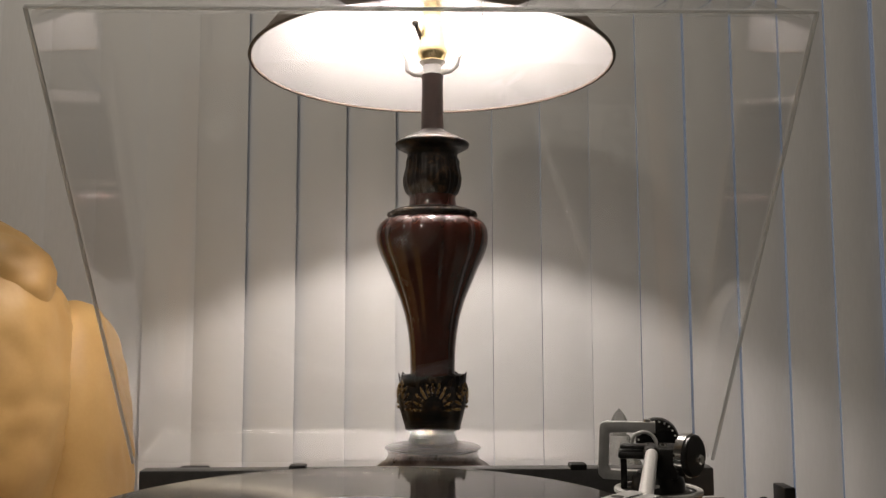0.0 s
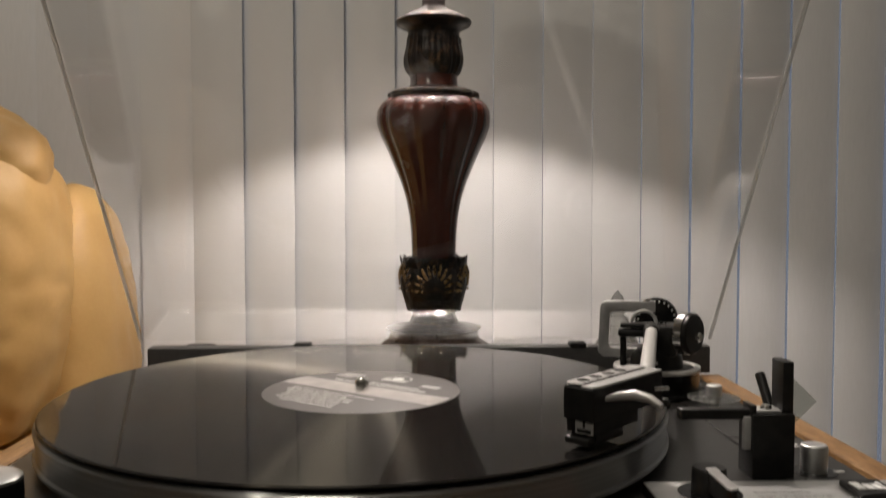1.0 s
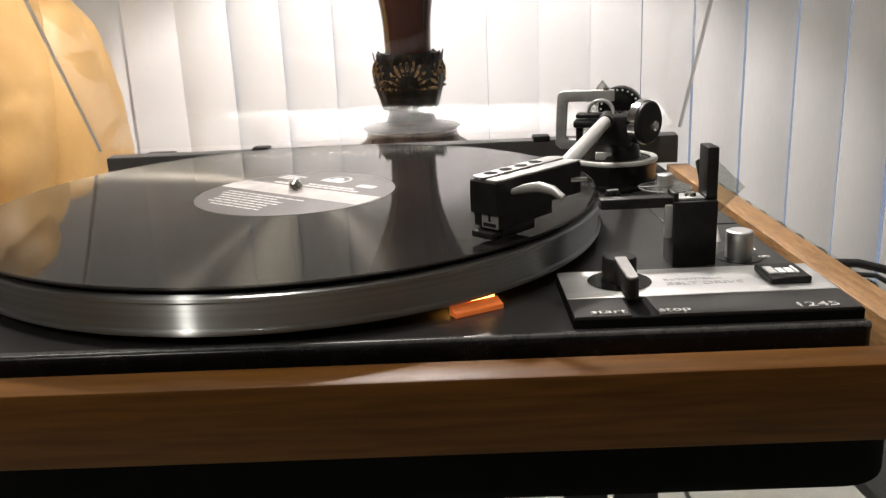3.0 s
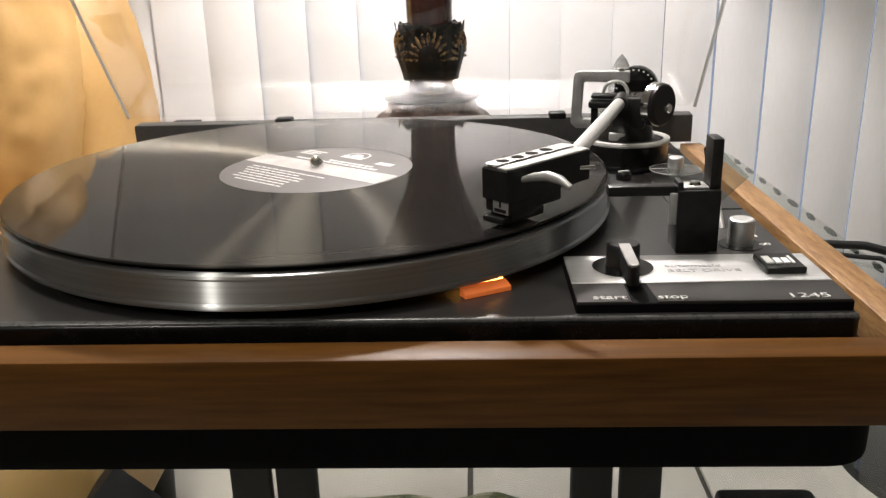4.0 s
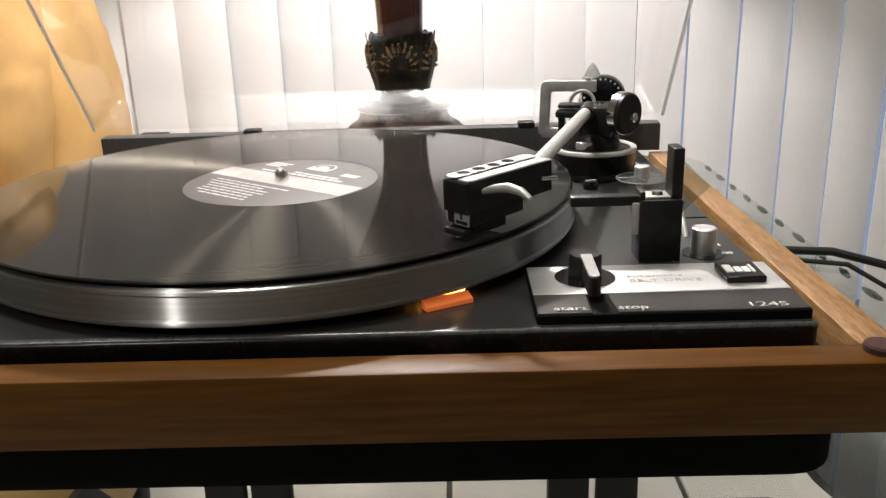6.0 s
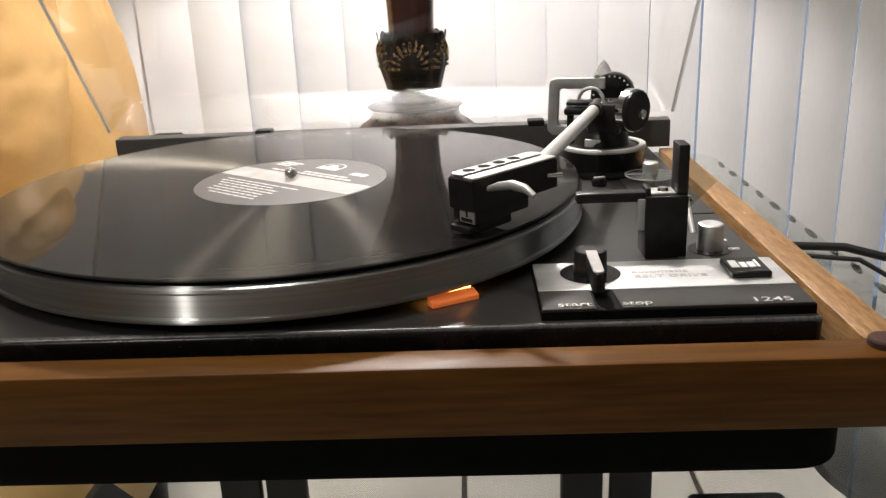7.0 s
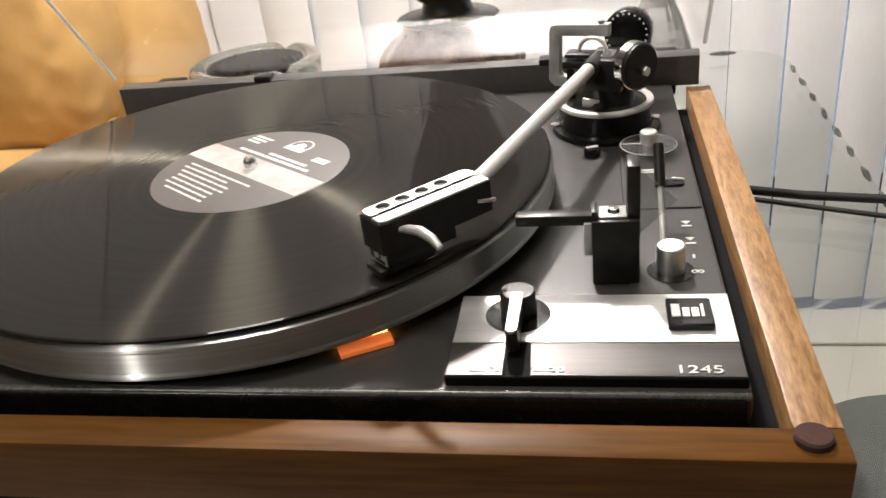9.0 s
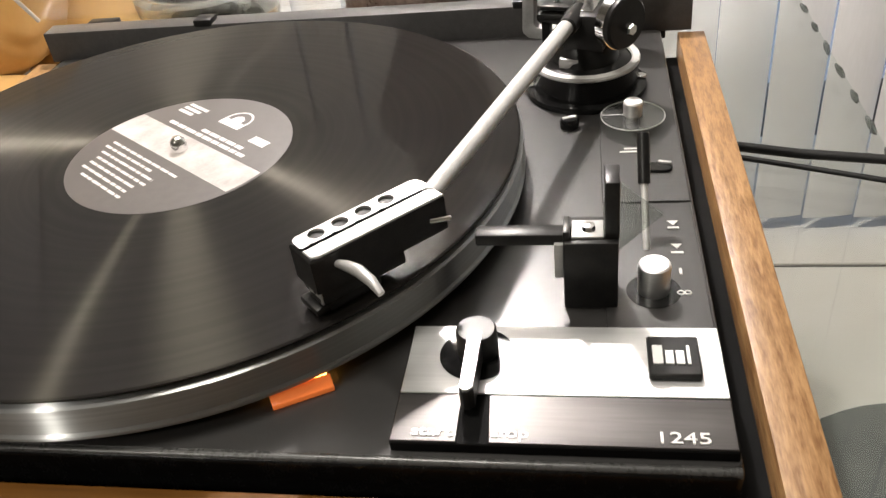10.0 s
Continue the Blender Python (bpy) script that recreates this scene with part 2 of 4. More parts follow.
M_LINING = surface("white_shade_lining", (0.21, 0.206, 0.208), (0.25, 0.245, 0.248), 20, (0.6, 0.7), 0.03)
M_BULB = plain("bulb_glow", (1.0, 0.925, 0.888), 0.5, emit=BULB)
M_BRASS = surface("brass", (0.76, 0.60, 0.30), (0.84, 0.69, 0.40), 100, (0.2, 0.3), 0.0, metal=1.0)
M_PORC = surface("white_socket", (0.7, 0.69, 0.66), (0.8, 0.79, 0.76), 60, (0.3, 0.4), 0.02)
M_ASH = plain("smoked_ashtray_glass", (0.50, 0.50, 0.46), 0.04, trans=0.92)
M_ASHIN = surface("dark_ashtray_bowl", (0.012, 0.011, 0.010), (0.03, 0.027, 0.024), 120, (0.2, 0.4), 0.05)
M_CRYSTAL = plain("cut_crystal", (0.62, 0.62, 0.60), 0.08, trans=0.75)
M_TILE = surface("beige_floor_tile", (0.56, 0.53, 0.475), (0.63, 0.60, 0.55), 7, (0.3, 0.45), 0.05, 90)
M_GROUT = surface("dark_grout", (0.05, 0.045, 0.04), (0.09, 0.08, 0.07), 90, (0.85, 0.95), 0.2)
M_WALL = surface("painted_wall", (0.34, 0.325, 0.30), (0.39, 0.375, 0.35), 4, (0.75, 0.85), 0.05, 200)
M_CABLE = plain("black_cable", (0.008, 0.008, 0.008), 0.45)
M_LEAF = surface("leaf_print_fabric", (0.10, 0.13, 0.06), (0.46, 0.44, 0.33), 16, (0.8, 0.95), 0.2, 200, contrast=(0.42, 0.56))
M_PANE = thin_clear("window_pane", (0.95, 0.96, 0.97), 0.03, 0.01)


# ---- mesh helpers ----
def b_box(x0, x1, y0, y1, z0, z1, bev=0.0, seg=2):
    bm = bmesh.new()
    bmesh.ops.create_cube(bm, size=1)
    for v in bm.verts:
        v.co = Vector(((x0 + x1) / 2 + v.co.x * (x1 - x0), (y0 + y1) / 2 + v.co.y * (y1 - y0), (z0 + z1) / 2 + v.co.z * (z1 - z0)))
    if bev:
        bmesh.ops.bevel(bm, geom=bm.edges[:], offset=bev, segments=seg, affect="EDGES", profile=0.5)
    return bm


def b_lathe(prof, cx=0.0, cy=0.0, n=48, flute=None):
    """prof: (radius, height) pairs from bottom to top; flute(angle, height) gives a factor on the radius."""
    bm = bmesh.new()
    rings = []
    for r, z in prof:
        if r < 1e-6:
            rings.append([bm.verts.new((cx, cy, z))])
            continue
        ring = []
        for i in range(n):
            a = 2 * math.pi * i / n
            k = flute(a, z) if flute else 1.0
            ring.append(bm.verts.new((cx + r * k * math.cos(a), cy + r * k * math.sin(a), z)))
        rings.append(ring)
    for lo, hi in zip(rings, rings[1:]):
        for i in range(n):
            j = (i + 1) % n
            if len(lo) == 1 and len(hi) == 1:
                continue
            if len(lo) == 1:
                bm.faces.new((lo[0], hi[j], hi[i]))
            elif len(hi) == 1:
                bm.faces.new((lo[i], lo[j], hi[0]))
            else:
                bm.faces.new((lo[i], lo[j], hi[j], hi[i]))
    bmesh.ops.recalc_face_normals(bm, faces=bm.faces[:])
    return bm


def turned(bm, m):
    bm.transform(m)
    return bm


def aim(p0, p1):
    """A frame at p0 whose z axis points to p1."""
    p0, p1 = Vector(p0), Vector(p1)
    return Matrix.Translation(p0) @ (p1 - p0).to_track_quat("Z", "Y").to_matrix().to_4x4()


def b_rod(p0, p1, r0, r1=None, n=20, cap=0.15):
    r1 = r0 if r1 is None else r1
    h = (Vector(p1) - Vector(p0)).length
    c = min(r0, r1) * cap
    return turned(b_lathe([(0, 0), (r0 - c, 0), (r0, c), (r1, h - c), (r1 - c, h), (0, h)], n=n), aim(p0, p1))


def b_tube(points, r, n=10, closed=False):
    pts = [Vector(p) for p in points]
    bm = bmesh.new()
    rings = []
    for i, p in enumerate(pts):
        a, b = (pts[i - 1], pts[(i + 1) % len(pts)]) if closed else (pts[max(i - 1, 0)], pts[min(i + 1, len(pts) - 1)])
        q = (b - a).to_track_quat("Z", "Y").to_matrix()
        rr = r(i / max(1, len(pts) - 1)) if callable(r) else r
        rings.append([bm.verts.new(p + q @ Vector((rr * math.cos(2 * math.pi * k / n), rr * math.sin(2 * math.pi * k / n), 0))) for k in range(n)])
    pairs = list(zip(rings, rings[1:])) + ([(rings[-1], rings[0])] if closed else [])
    for lo, hi in pairs:
        for k in range(n):
            bm.faces.new((lo[k], lo[(k + 1) % n], hi[(k + 1) % n], hi[k]))
    if not closed:
        bm.faces.new(rings[0][::-1])
        bm.faces.new(rings[-1])
    bmesh.ops.recalc_face_normals(bm, faces=bm.faces[:])
    return bm


def b_prism(outline, z0, z1, bev=0.0, seg=2, hole=None):
    """Extruded outline (x, y) between two heights; hole: an inner outline with as many points."""
    bm = bmesh.new()
    lo = [bm.verts.new((x, y, z0)) for x, y in outline]
    hi = [bm.verts.new((x, y, z1)) for x, y in outline]
    n = len(outline)
    for i in range(n):
        j = (i + 1) % n
        bm.faces.new((lo[i], lo[j], hi[j], hi[i]))
    if hole:
        li = [bm.verts.new((x, y, z0)) for x, y in hole]
        hj = [bm.verts.new((x, y, z1)) for x, y in hole]
        for i in range(n):
            j = (i + 1) % n
            bm.faces.new((li[j], li[i], hj[i], hj[j]))
            bm.faces.new((hi[i], hi[j], hj[j], hj[i]))
            bm.faces.new((lo[j], lo[i], li[i], li[j]))
    else:
        bm.faces.new(lo[::-1])
        bm.faces.new(hi)
    bmesh.ops.recalc_face_normals(bm, faces=bm.faces[:])
    if bev:
        bmesh.ops.bevel(bm, geom=[e for e in bm.edges if abs(e.verts[0].co.z - z1) < 1e-7 and abs(e.verts[1].co.z - z1) < 1e-7], offset=bev, segments=seg, affect="EDGES", profile=0.5)
    return bm


def rounded(x0, x1, y0, y1, r, n=6):
    pts = []
    for cx, cy, a0 in ((x1 - r, y1 - r, 0), (x0 + r, y1 - r, 90), (x0 + r, y0 + r, 180), (x1 - r, y0 + r, 270)):
        for i in range(n + 1):
            a = radians(a0 + 90 * i / n)
            pts.append((cx + r * math.cos(a), cy + r * math.sin(a)))
    return pts


def b_join(*bms):
    out = bmesh.new()
    for b in bms:
        me = bpy.data.meshes.new("tmp")
        b.to_mesh(me)
        out.from_mesh(me)
        bpy.data.meshes.remove(me)
        b.free()
    return out


def smooth_mesh(me, angle=40):
    me.polygons.foreach_set("use_smooth", [True] * len(me.polygons))
    me.set_sharp_from_angle(angle=radians(angle))


def mesh_ob(name, bm, material, smooth=40):
    me = bpy.data.meshes.new(name)
    bm.to_mesh(me)
    bm.free()
    me.materials.append(material)
    if smooth:
        smooth_mesh(me, smooth)
    return new(name, me)


def thing(name, at, label, category, group=""):
    ob = new(name)
    ob.empty_display_size = 0.02
    ob.location = at
    return tagged(ob, label, category, group)


def part(name, bm, material, parent, label="", smooth=40):
    ob = mesh_ob(name, bm, material, smooth)
    ob.parent = parent
    ob.matrix_parent_inverse = Matrix.Translation(-parent.location)
    return tagged(ob, label) if label else ob


def solo(name, bm, material, label, category, group="", kind="", smooth=40):
    return tagged(mesh_ob(name, bm, material, smooth), label, category, group, kind)


def letters(text, size, x, y, z, depth=0.0002, wide=None, turn=0.0):
    """Built-in font as a mesh lying flat at x, y (left end of the baseline), scaled to a width."""
    cu = bpy.data.curves.new("text", "FONT")
    cu.body, cu.size, cu.extrude = text, size, depth
    ob = new("text", cu)
    bpy.context.view_layer.update()
    me = bpy.data.meshes.new_from_object(ob.evaluated_get(bpy.context.evaluated_depsgraph_get()))
    bpy.data.objects.remove(ob)
    bm = bmesh.new()
    bm.from_mesh(me)
    bpy.data.meshes.remove(me)
    w = max(v.co.x for v in bm.verts)
    k = wide / w if wide else 1.0
    bm.transform(Matrix.Translation((x, y, z)) @ Matrix.Rotation(turn, 4, "Z") @ Matrix.Diagonal((k, 1, 1, 1)))
    return bm


# ---- the room ----
FLOOR = -0.015
def setting(name, bm, material, label, category):
    return solo(name, bm, material, label, category, kind="structure", smooth=0)


floor = setting("floor", b_box(-3.2, 2.6, -3.4, 1.3, FLOOR - 0.12, FLOOR - 0.004), M_GROUT, "beige ceramic tiled floor with dark joints", "floor")
setting("ceiling", b_box(-3.2, 2.6, -3.4, 1.3, 2.45, 2.55), M_WALL, "plain dim grey painted ceiling of the room", "ceiling")
setting("wall_south", b_box(-3.3, 2.7, -3.5, -3.4, FLOOR, 2.45), M_WALL, "plain dim grey painted wall of the room", "wall")
setting("wall_west", b_box(-3.3, -3.2, -3.4, 0.98, FLOOR, 2.45), M_WALL, "plain dim grey painted wall of the room", "wall")
setting("wall_east", b_box(2.6, 2.7, -3.4, 0.98, FLOOR, 2.45), M_WALL, "plain dim grey painted wall of the room", "wall")
setting("wall_north", b_join(b_box(-3.3, -1.6, 0.98, 1.08, FLOOR, 2.45), b_box(2.0, 2.7, 0.98, 1.08, FLOOR, 2.45), b_box(-1.6, 2.0, 0.98, 1.08, 2.15, 2.45)),
        M_WALL, "grey wall with a wide glass door opening", "wall")
win = setting("window_1", b_join(b_box(-1.6, 2.0, 1.0, 1.05, FLOOR, 0.0), b_box(-1.6, 2.0, 1.0, 1.05, 2.10, 2.15), b_box(0.17, 0.23, 1.0, 1.05, 0.0, 2.10),
        b_box(-1.6, -1.55, 1.0, 1.05, 0.0, 2.10), b_box(1.95, 2.0, 1.0, 1.05, 0.0, 2.10)), M_WHITE, "white framed sliding glass door at night", "window")
for xa, xb in ((-1.55, 0.17), (0.23, 1.95)):
    pane = part("pane", b_box(xa, xb, 1.02, 1.028, 0.0, 2.10), M_PANE, win, smooth=0)
    pane.visible_shadow = False

# ---- vertical blinds ----
PITCH, SLAT0, SLAT_Y = 0.0723, 0.1345, 0.79
blind = thing("vertical_blind", (0.2, SLAT_Y, 2.2), "white vinyl vertical blinds hanging closed over the glass door", "blinds")
part("head_rail", b_box(-1.6, 1.9, SLAT_Y - 0.02, SLAT_Y + 0.03, 2.18, 2.22, 0.003), M_WHITE, blind)
rng = random.Random(4)
def slat_mesh(turn, sag, w):
    bm = bmesh.new()
    n = 8
    rows = []
    for z in (0.010, 0.6, 1.2, 2.175):
        row = []
        for side in (0, 1):
            for i in range(n + 1):
                u = -0.5 + i / n
                row.append(bm.verts.new((u * w, -sag * (1 - (2 * u) ** 2) + 0.0008 * side, z)))
        rows.append(row)
    m = n + 1
    for a, b in zip(rows, rows[1:]):
        for i in range(n):
            bm.faces.new((a[i], a[i + 1], b[i + 1], b[i]))
            bm.faces.new((a[m + i + 1], a[m + i], b[m + i], b[m + i + 1]))
        bm.faces.new((a[0], b[0], b[m], a[m]))
        bm.faces.new((a[n], a[m + n], b[m + n], b[n]))
    bmesh.ops.recalc_face_normals(bm, faces=bm.faces[:])
    bm.transform(Matrix.Rotation(turn, 4, "Z"))
    return bm


for i in range(-23, 24):
    x = SLAT0 + PITCH * (i + 0.5)
    # the slats towards the armchair stand turned the other way
    t = radians((7.0 if i > 3 else 5.0) + rng.uniform(-1.2, 1.2) - (14 if -7 < i < -1 else 0))
    s = part("slat", slat_mesh(t, 0.0028 + rng.uniform(-0.0006, 0.0006) + (0.003 if -7 < i < -2 else 0), 0.0775 if -7 < i < -1 else 0.0724 + rng.uniform(-0.0006, 0.0006)), M_SLAT, blind)
    s.location = (x, SLAT_Y + rng.uniform(-0.002, 0.002), 0)

# ---- glass table ----
TOP = 0.50
TX0, TX1, TY0, TY1 = -0.27, 0.350, -0.26, 0.475
table = thing("side_table", (0.04, 0.1, FLOOR), "square glass-topped side table with black iron legs", "table")
top = part("glass_top", b_prism(rounded(TX0, TX1, TY0, TY1, 0.05, 8), TOP - 0.010, TOP), M_TABLE, table, "clear glass top with a chipped scalloped edge", smooth=0)
edge_rng = random.Random(9)


def chip(length, r):
    bm = b_lathe([(0, -0.5), (0.55, -0.38), (1.0, 0.0), (0.6, 0.36), (0, 0.5)], n=8)
    bm.transform(Matrix.Rotation(radians(90), 4, "X") @ Matrix.Diagonal((r, r * 1.1, length, 1)))
    return bm


y = TY1 - 0.06
while y > TY0 + 0.05:
    part("edge_chip", turned(chip(0.024 + edge_rng.uniform(-0.004, 0.004), 0.0023), Matrix.Translation((TX1 + 0.0005, y, TOP - 0.003)) @ Matrix.Rotation(edge_rng.uniform(-0.12, 0.12), 4, "Z")), M_TEDGE, top)
    y -= 0.039
x = TX0 + 0.06
while x < TX1 - 0.04:
    part("edge_chip", turned(chip(0.024 + edge_rng.uniform(-0.004, 0.004), 0.0023), Matrix.Translation((x, TY1, TOP - 0.003)) @ Matrix.Rotation(radians(90), 4, "Z")), M_TEDGE, top)
    x += 0.039
# stand-in disc for a dark round area under the glass, on an added post
part("dark_disc", b_lathe([(0, 0.4830), (0.064, 0.4830), (0.068, 0.4855), (0.066, 0.4885), (0, 0.4890)], 0.308, -0.108, 48), M_DARKDISC, table, "dark round stand-in disc under the glass")
part("leg", b_rod((0.308, -0.108, FLOOR), (0.308, -0.108, 0.484), 0.014, 0.014, 16), M_IRON, table)
# legs: pairs of flat iron uprights and slanting braces with round feet
for sx, xs in ((-1, (-0.150, -0.103)), (1, (0.196, 0.245))):
    for xc in xs:
        part("leg", b_box(xc - 0.021, xc + 0.021, 0.292, 0.306, FLOOR, 0.34, 0.004), M_IRON, table)
        part("leg_top", b_tube([(xc, 0.299, 0.33), (xc, 0.27, 0.40), (xc, 0.20, 0.455), (xc, 0.128, 0.478)], 0.012, 10), M_IRON, table)
    xm = xs[0] if sx < 0 else xs[1]
    reach = 0.15 if sx < 0 else 0.10
    part("brace", b_tube([(xm + sx * reach * k, 0.30 - 0.02 * k, 0.05 + (reach + 0.01) * k) for k in (0, 0.35, 0.7, 1)], 0.027, 4), M_IRON, table, "square slanting brace")
part("rail", b_box(-0.15, 0.24, 0.120, 0.134, TOP - 0.030, TOP - 0.012, 0.003), M_IRON, table)
for xc in (-0.15, 0.20):
    part("leg", b_box(xc - 0.02, xc + 0.02, -0.15, -0.13, FLOOR, TOP - 0.012, 0.003), M_IRON, table)

# ---- turntable ----
PX0, PX1, PY0, PY1, ZW, ZB = -0.175, 0.245, -0.1757, 0.1660, 0.570, 0.5432
DK, ZR = 0.5735, 0.5954
deck_t = thing("turntable", (0.035, 0.0, TOP), "walnut-framed belt-drive turntable with black deck, playing a record", "turntable")
plinth = part("plinth", b_box(PX0 + 0.012, PX1 - 0.012, PY0 + 0.012, PY1 - 0.004, ZB + 0.002, 0.556), M_SOFTB, deck_t, "black inner plinth floor")
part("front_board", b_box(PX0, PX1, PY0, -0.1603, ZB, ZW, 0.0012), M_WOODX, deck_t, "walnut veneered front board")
part("side_board", b_box(0.2300, PX1, -0.1602, PY1, ZB, ZW, 0.0010), M_WOODY, deck_t, "open-grained lighter brown side board")
part("side_board", b_box(PX0, -0.160, -0.1602, PY1, ZB, ZW, 0.0010), M_WOODY, deck_t, "open-grained lighter brown side board")
part("base_tray", b_prism(rounded(-0.160, 0.2400, -0.146, 0.155, 0.022, 6), 0.508, ZB, 0.0), M_SOFTB, deck_t, "matte black base tray")
for fx in (-0.13, 0.20):
    for fy in (-0.045, 0.125):
        part("foot", b_lathe([(0.0, TOP + 0.0005), (0.017, TOP + 0.0005), (0.018, TOP + 0.003), (0.015, TOP + 0.009), (0, TOP + 0.009)], fx, fy, 24), M_SOFTB, deck_t)
part("felt_pad", b_lathe([(0, ZW), (0.0058, ZW), (0.0058, ZW + 0.0020), (0.0051, ZW + 0.0027), (0, ZW + 0.003)], 0.2347, -0.1662, 28), M_FELT, deck_t, "round brown felt pad")
part("deck_body", b_prism(rounded(-0.1565, 0.2205, -0.1515, 0.164, 0.004, 4), 0.556, DK - 0.0003, 0.0022, 3), M_FRONTSHADE, deck_t, "glossy black deck body with the front shade in its colour")
deck = part("deck", b_prism(rounded(-0.1540, 0.2200, -0.1485, 0.162, 0.003, 4), DK - 0.002, DK, 0.0004, 1), M_DECK, deck_t, "satin dark grey metal deck plate")
part("deck_lip", b_tube([(-0.1535, -0.1492, DK - 0.0012), (0.0, -0.1492, DK - 0.0012), (0.2195, -0.1492, DK - 0.0012)], 0.0016, 12), M_LIP, deck_t, "rounded front lip of the deck, edge highlight in its grey")
part("rear_plate", b_box(0.1842, 0.2190, -0.0158, 0.0860, DK, DK + 0.0007, 0.0003, 1), M_DECK, deck)
part("control_plate", b_box(0.1842, 0.2190, -0.0935, -0.0176, DK, DK + 0.0007, 0.0003, 1), M_DECK, deck)

# control panel
panel = part("control_panel", b_prism(rounded(0.1195, 0.2194, -0.1462, -0.0955, 0.0008, 2), DK, 0.5772, 0.0004, 1), M_SOFTB, deck_t, "raised control panel")
part("silver_plate", b_box(0.1199, 0.2190, -0.1267, -0.0957, 0.5772, 0.5779, 0.00025, 1), M_ALU, panel, "brushed silver plate")
part("black_strip", b_prism([(0.1492, -0.1458), (0.2187, -0.1458), (0.2190, -0.1271), (0.1480, -0.1271)], 0.5772, 0.5778, 0.0002, 1), M_DARKB, panel, "brushed dark strip")
part("black_strip", b_prism([(0.1199, -0.1458), (0.1396, -0.1458), (0.1396, -0.1271), (0.1199, -0.1271)], 0.5772, 0.5778, 0.0002, 1), M_DARKB, panel, "brushed dark strip")
part("start_mark", letters("start", 0.0052, 0.1257, -0.1438, 0.5779, 0.0003, 0.0128), M_EMBOSS, panel, "raised silver word start", smooth=0)
part("stop_mark", letters("stop", 0.0052, 0.1495, -0.1438, 0.5779, 0.0003, 0.0110), M_EMBOSS, panel, "raised silver word stop", smooth=0)
part("number_mark", letters("1245", 0.0058, 0.1963, -0.1442, 0.5779, 0.0003, 0.0153), M_EMBOSS, panel, "raised silver number 1245", smooth=0)
part("plate_print", letters("automatic", 0.0042, 0.1590, -0.1105, 0.57795, 0.00005, 0.0225), M_DIM, panel, smooth=0)
part("plate_print", letters("BELT DRIVE", 0.0042, 0.1590, -0.1160, 0.57795, 0.00005, 0.0290), M_DIM, panel, smooth=0)
badge = part("badge", b_box(0.1962, 0.2118, -0.1200, -0.1026, 0.5779, 0.5806, 0.0005, 1), M_BLACK, panel, "black square maker's badge")
# four pale upright strokes stand for the badge's lettering
for x0, x1, y0, y1 in ((0.1976, 0.2006, -0.1155, -0.1075), (0.2014, 0.2038, -0.1155, -0.1098), (0.2046, 0.2070, -0.1155, -0.1098), (0.2079, 0.2088, -0.1155, -0.1075)):
    part("badge_stroke", b_box(x0, x1, y0, y1, 0.5806, 0.5811), M_WHITE, badge, smooth=0)
part("plate_print", letters("made in germany", 0.0034, 0.1330, -0.0937, DK + 0.0001, 0.00004, 0.0330), M_PRINT, deck, smooth=0)

# start lever in its round well
lever = part("start_lever", b_lathe([(0, 0.5781), (0.0068, 0.5781), (0.0066, 0.5868), (0.0060, 0.5876), (0, 0.5878)], 0.1426, -0.1075, 28), M_BLACK, deck_t, "black knob with silver-topped lever")
part("lever_well", b_lathe([(0, 0.57792), (0.0118, 0.57792), (0.0122, 0.5780), (0.0122, 0.57805), (0, 0.57805)], 0.1424, -0.1092, 36), M_GLOSSB, panel)
part("lever_arm", b_prism([(0.1402, -0.1085), (0.1450, -0.1085), (0.1444, -0.1335), (0.1430, -0.1350), (0.1412, -0.1350), (0.1400, -0.1335)], 0.5795, 0.5872, 0.0004, 1), M_BLACK, lever)
part("lever_cap", b_prism([(0.1403, -0.1090), (0.1449, -0.1090), (0.1443, -0.1333), (0.1430, -0.1347), (0.1413, -0.1347), (0.1401, -0.1333)], 0.5872, 0.5878, 0.0002, 1), M_PALEH, lever, "silver lever cap")

# strobe lens
u, v = Vector((0.886, 0.463, 0)), Vector((0.463, -0.886, 0))
c0 = Vector((0.0749, -0.1245, 0))


def strobe(a0, a1, d0, d1, z0, zb, zf):
    bm = bmesh.new()
    lo = [c0 + u * a + v * d for a, d in ((a0, d0), (a1, d0), (a1, d1), (a0, d1))]
    hz = (zb, zb, zf, zf)
    a = [bm.verts.new((p.x, p.y, z0)) for p in lo]
    b = [bm.verts.new((p.x, p.y, h)) for p, h in zip(lo, hz)]
    for i in range(4):
        bm.faces.new((a[i], a[(i + 1) % 4], b[(i + 1) % 4], b[i]))
    bm.faces.new(a[::-1])
    bm.faces.new(b)
    bmesh.ops.recalc_face_normals(bm, faces=bm.faces[:])
    bmesh.ops.bevel(bm, geom=bm.edges[:], offset=0.0003, segments=1, affect="EDGES")
    return bm


lens = part("strobe_lens", strobe(0, 0.0205, 0.0036, 0.0086, DK, 0.5774, 0.5756), M_ORANGE, deck_t, "glowing orange strobe lens")
part("neon", strobe(0.0026, 0.0195, -0.0002, 0.0036, DK, 0.5790, 0.5779), M_NEON, lens, "lit neon strip")

# platter, mat, record
platter = part("platter", b_lathe([(0.0, 0.5765), (0.1475, 0.5765), (0.1515, 0.5780), (0.1522, 0.5790), (0.1522, 0.5800), (0.1510, 0.5806), (0.1510, 0.5898), (0.1520, 0.5904), (0.1520, 0.5916), (0.1508, 0.5922), (0.02, 0.5922), (0, 0.5922)], n=160), M_RIM, deck_t, "turned aluminium platter rim", smooth=25)
part("mat", b_lathe([(0, 0.5920), (0.1480, 0.5920), (0.1482, 0.5938), (0, 0.5938)], n=96), M_SOFTB, platter)
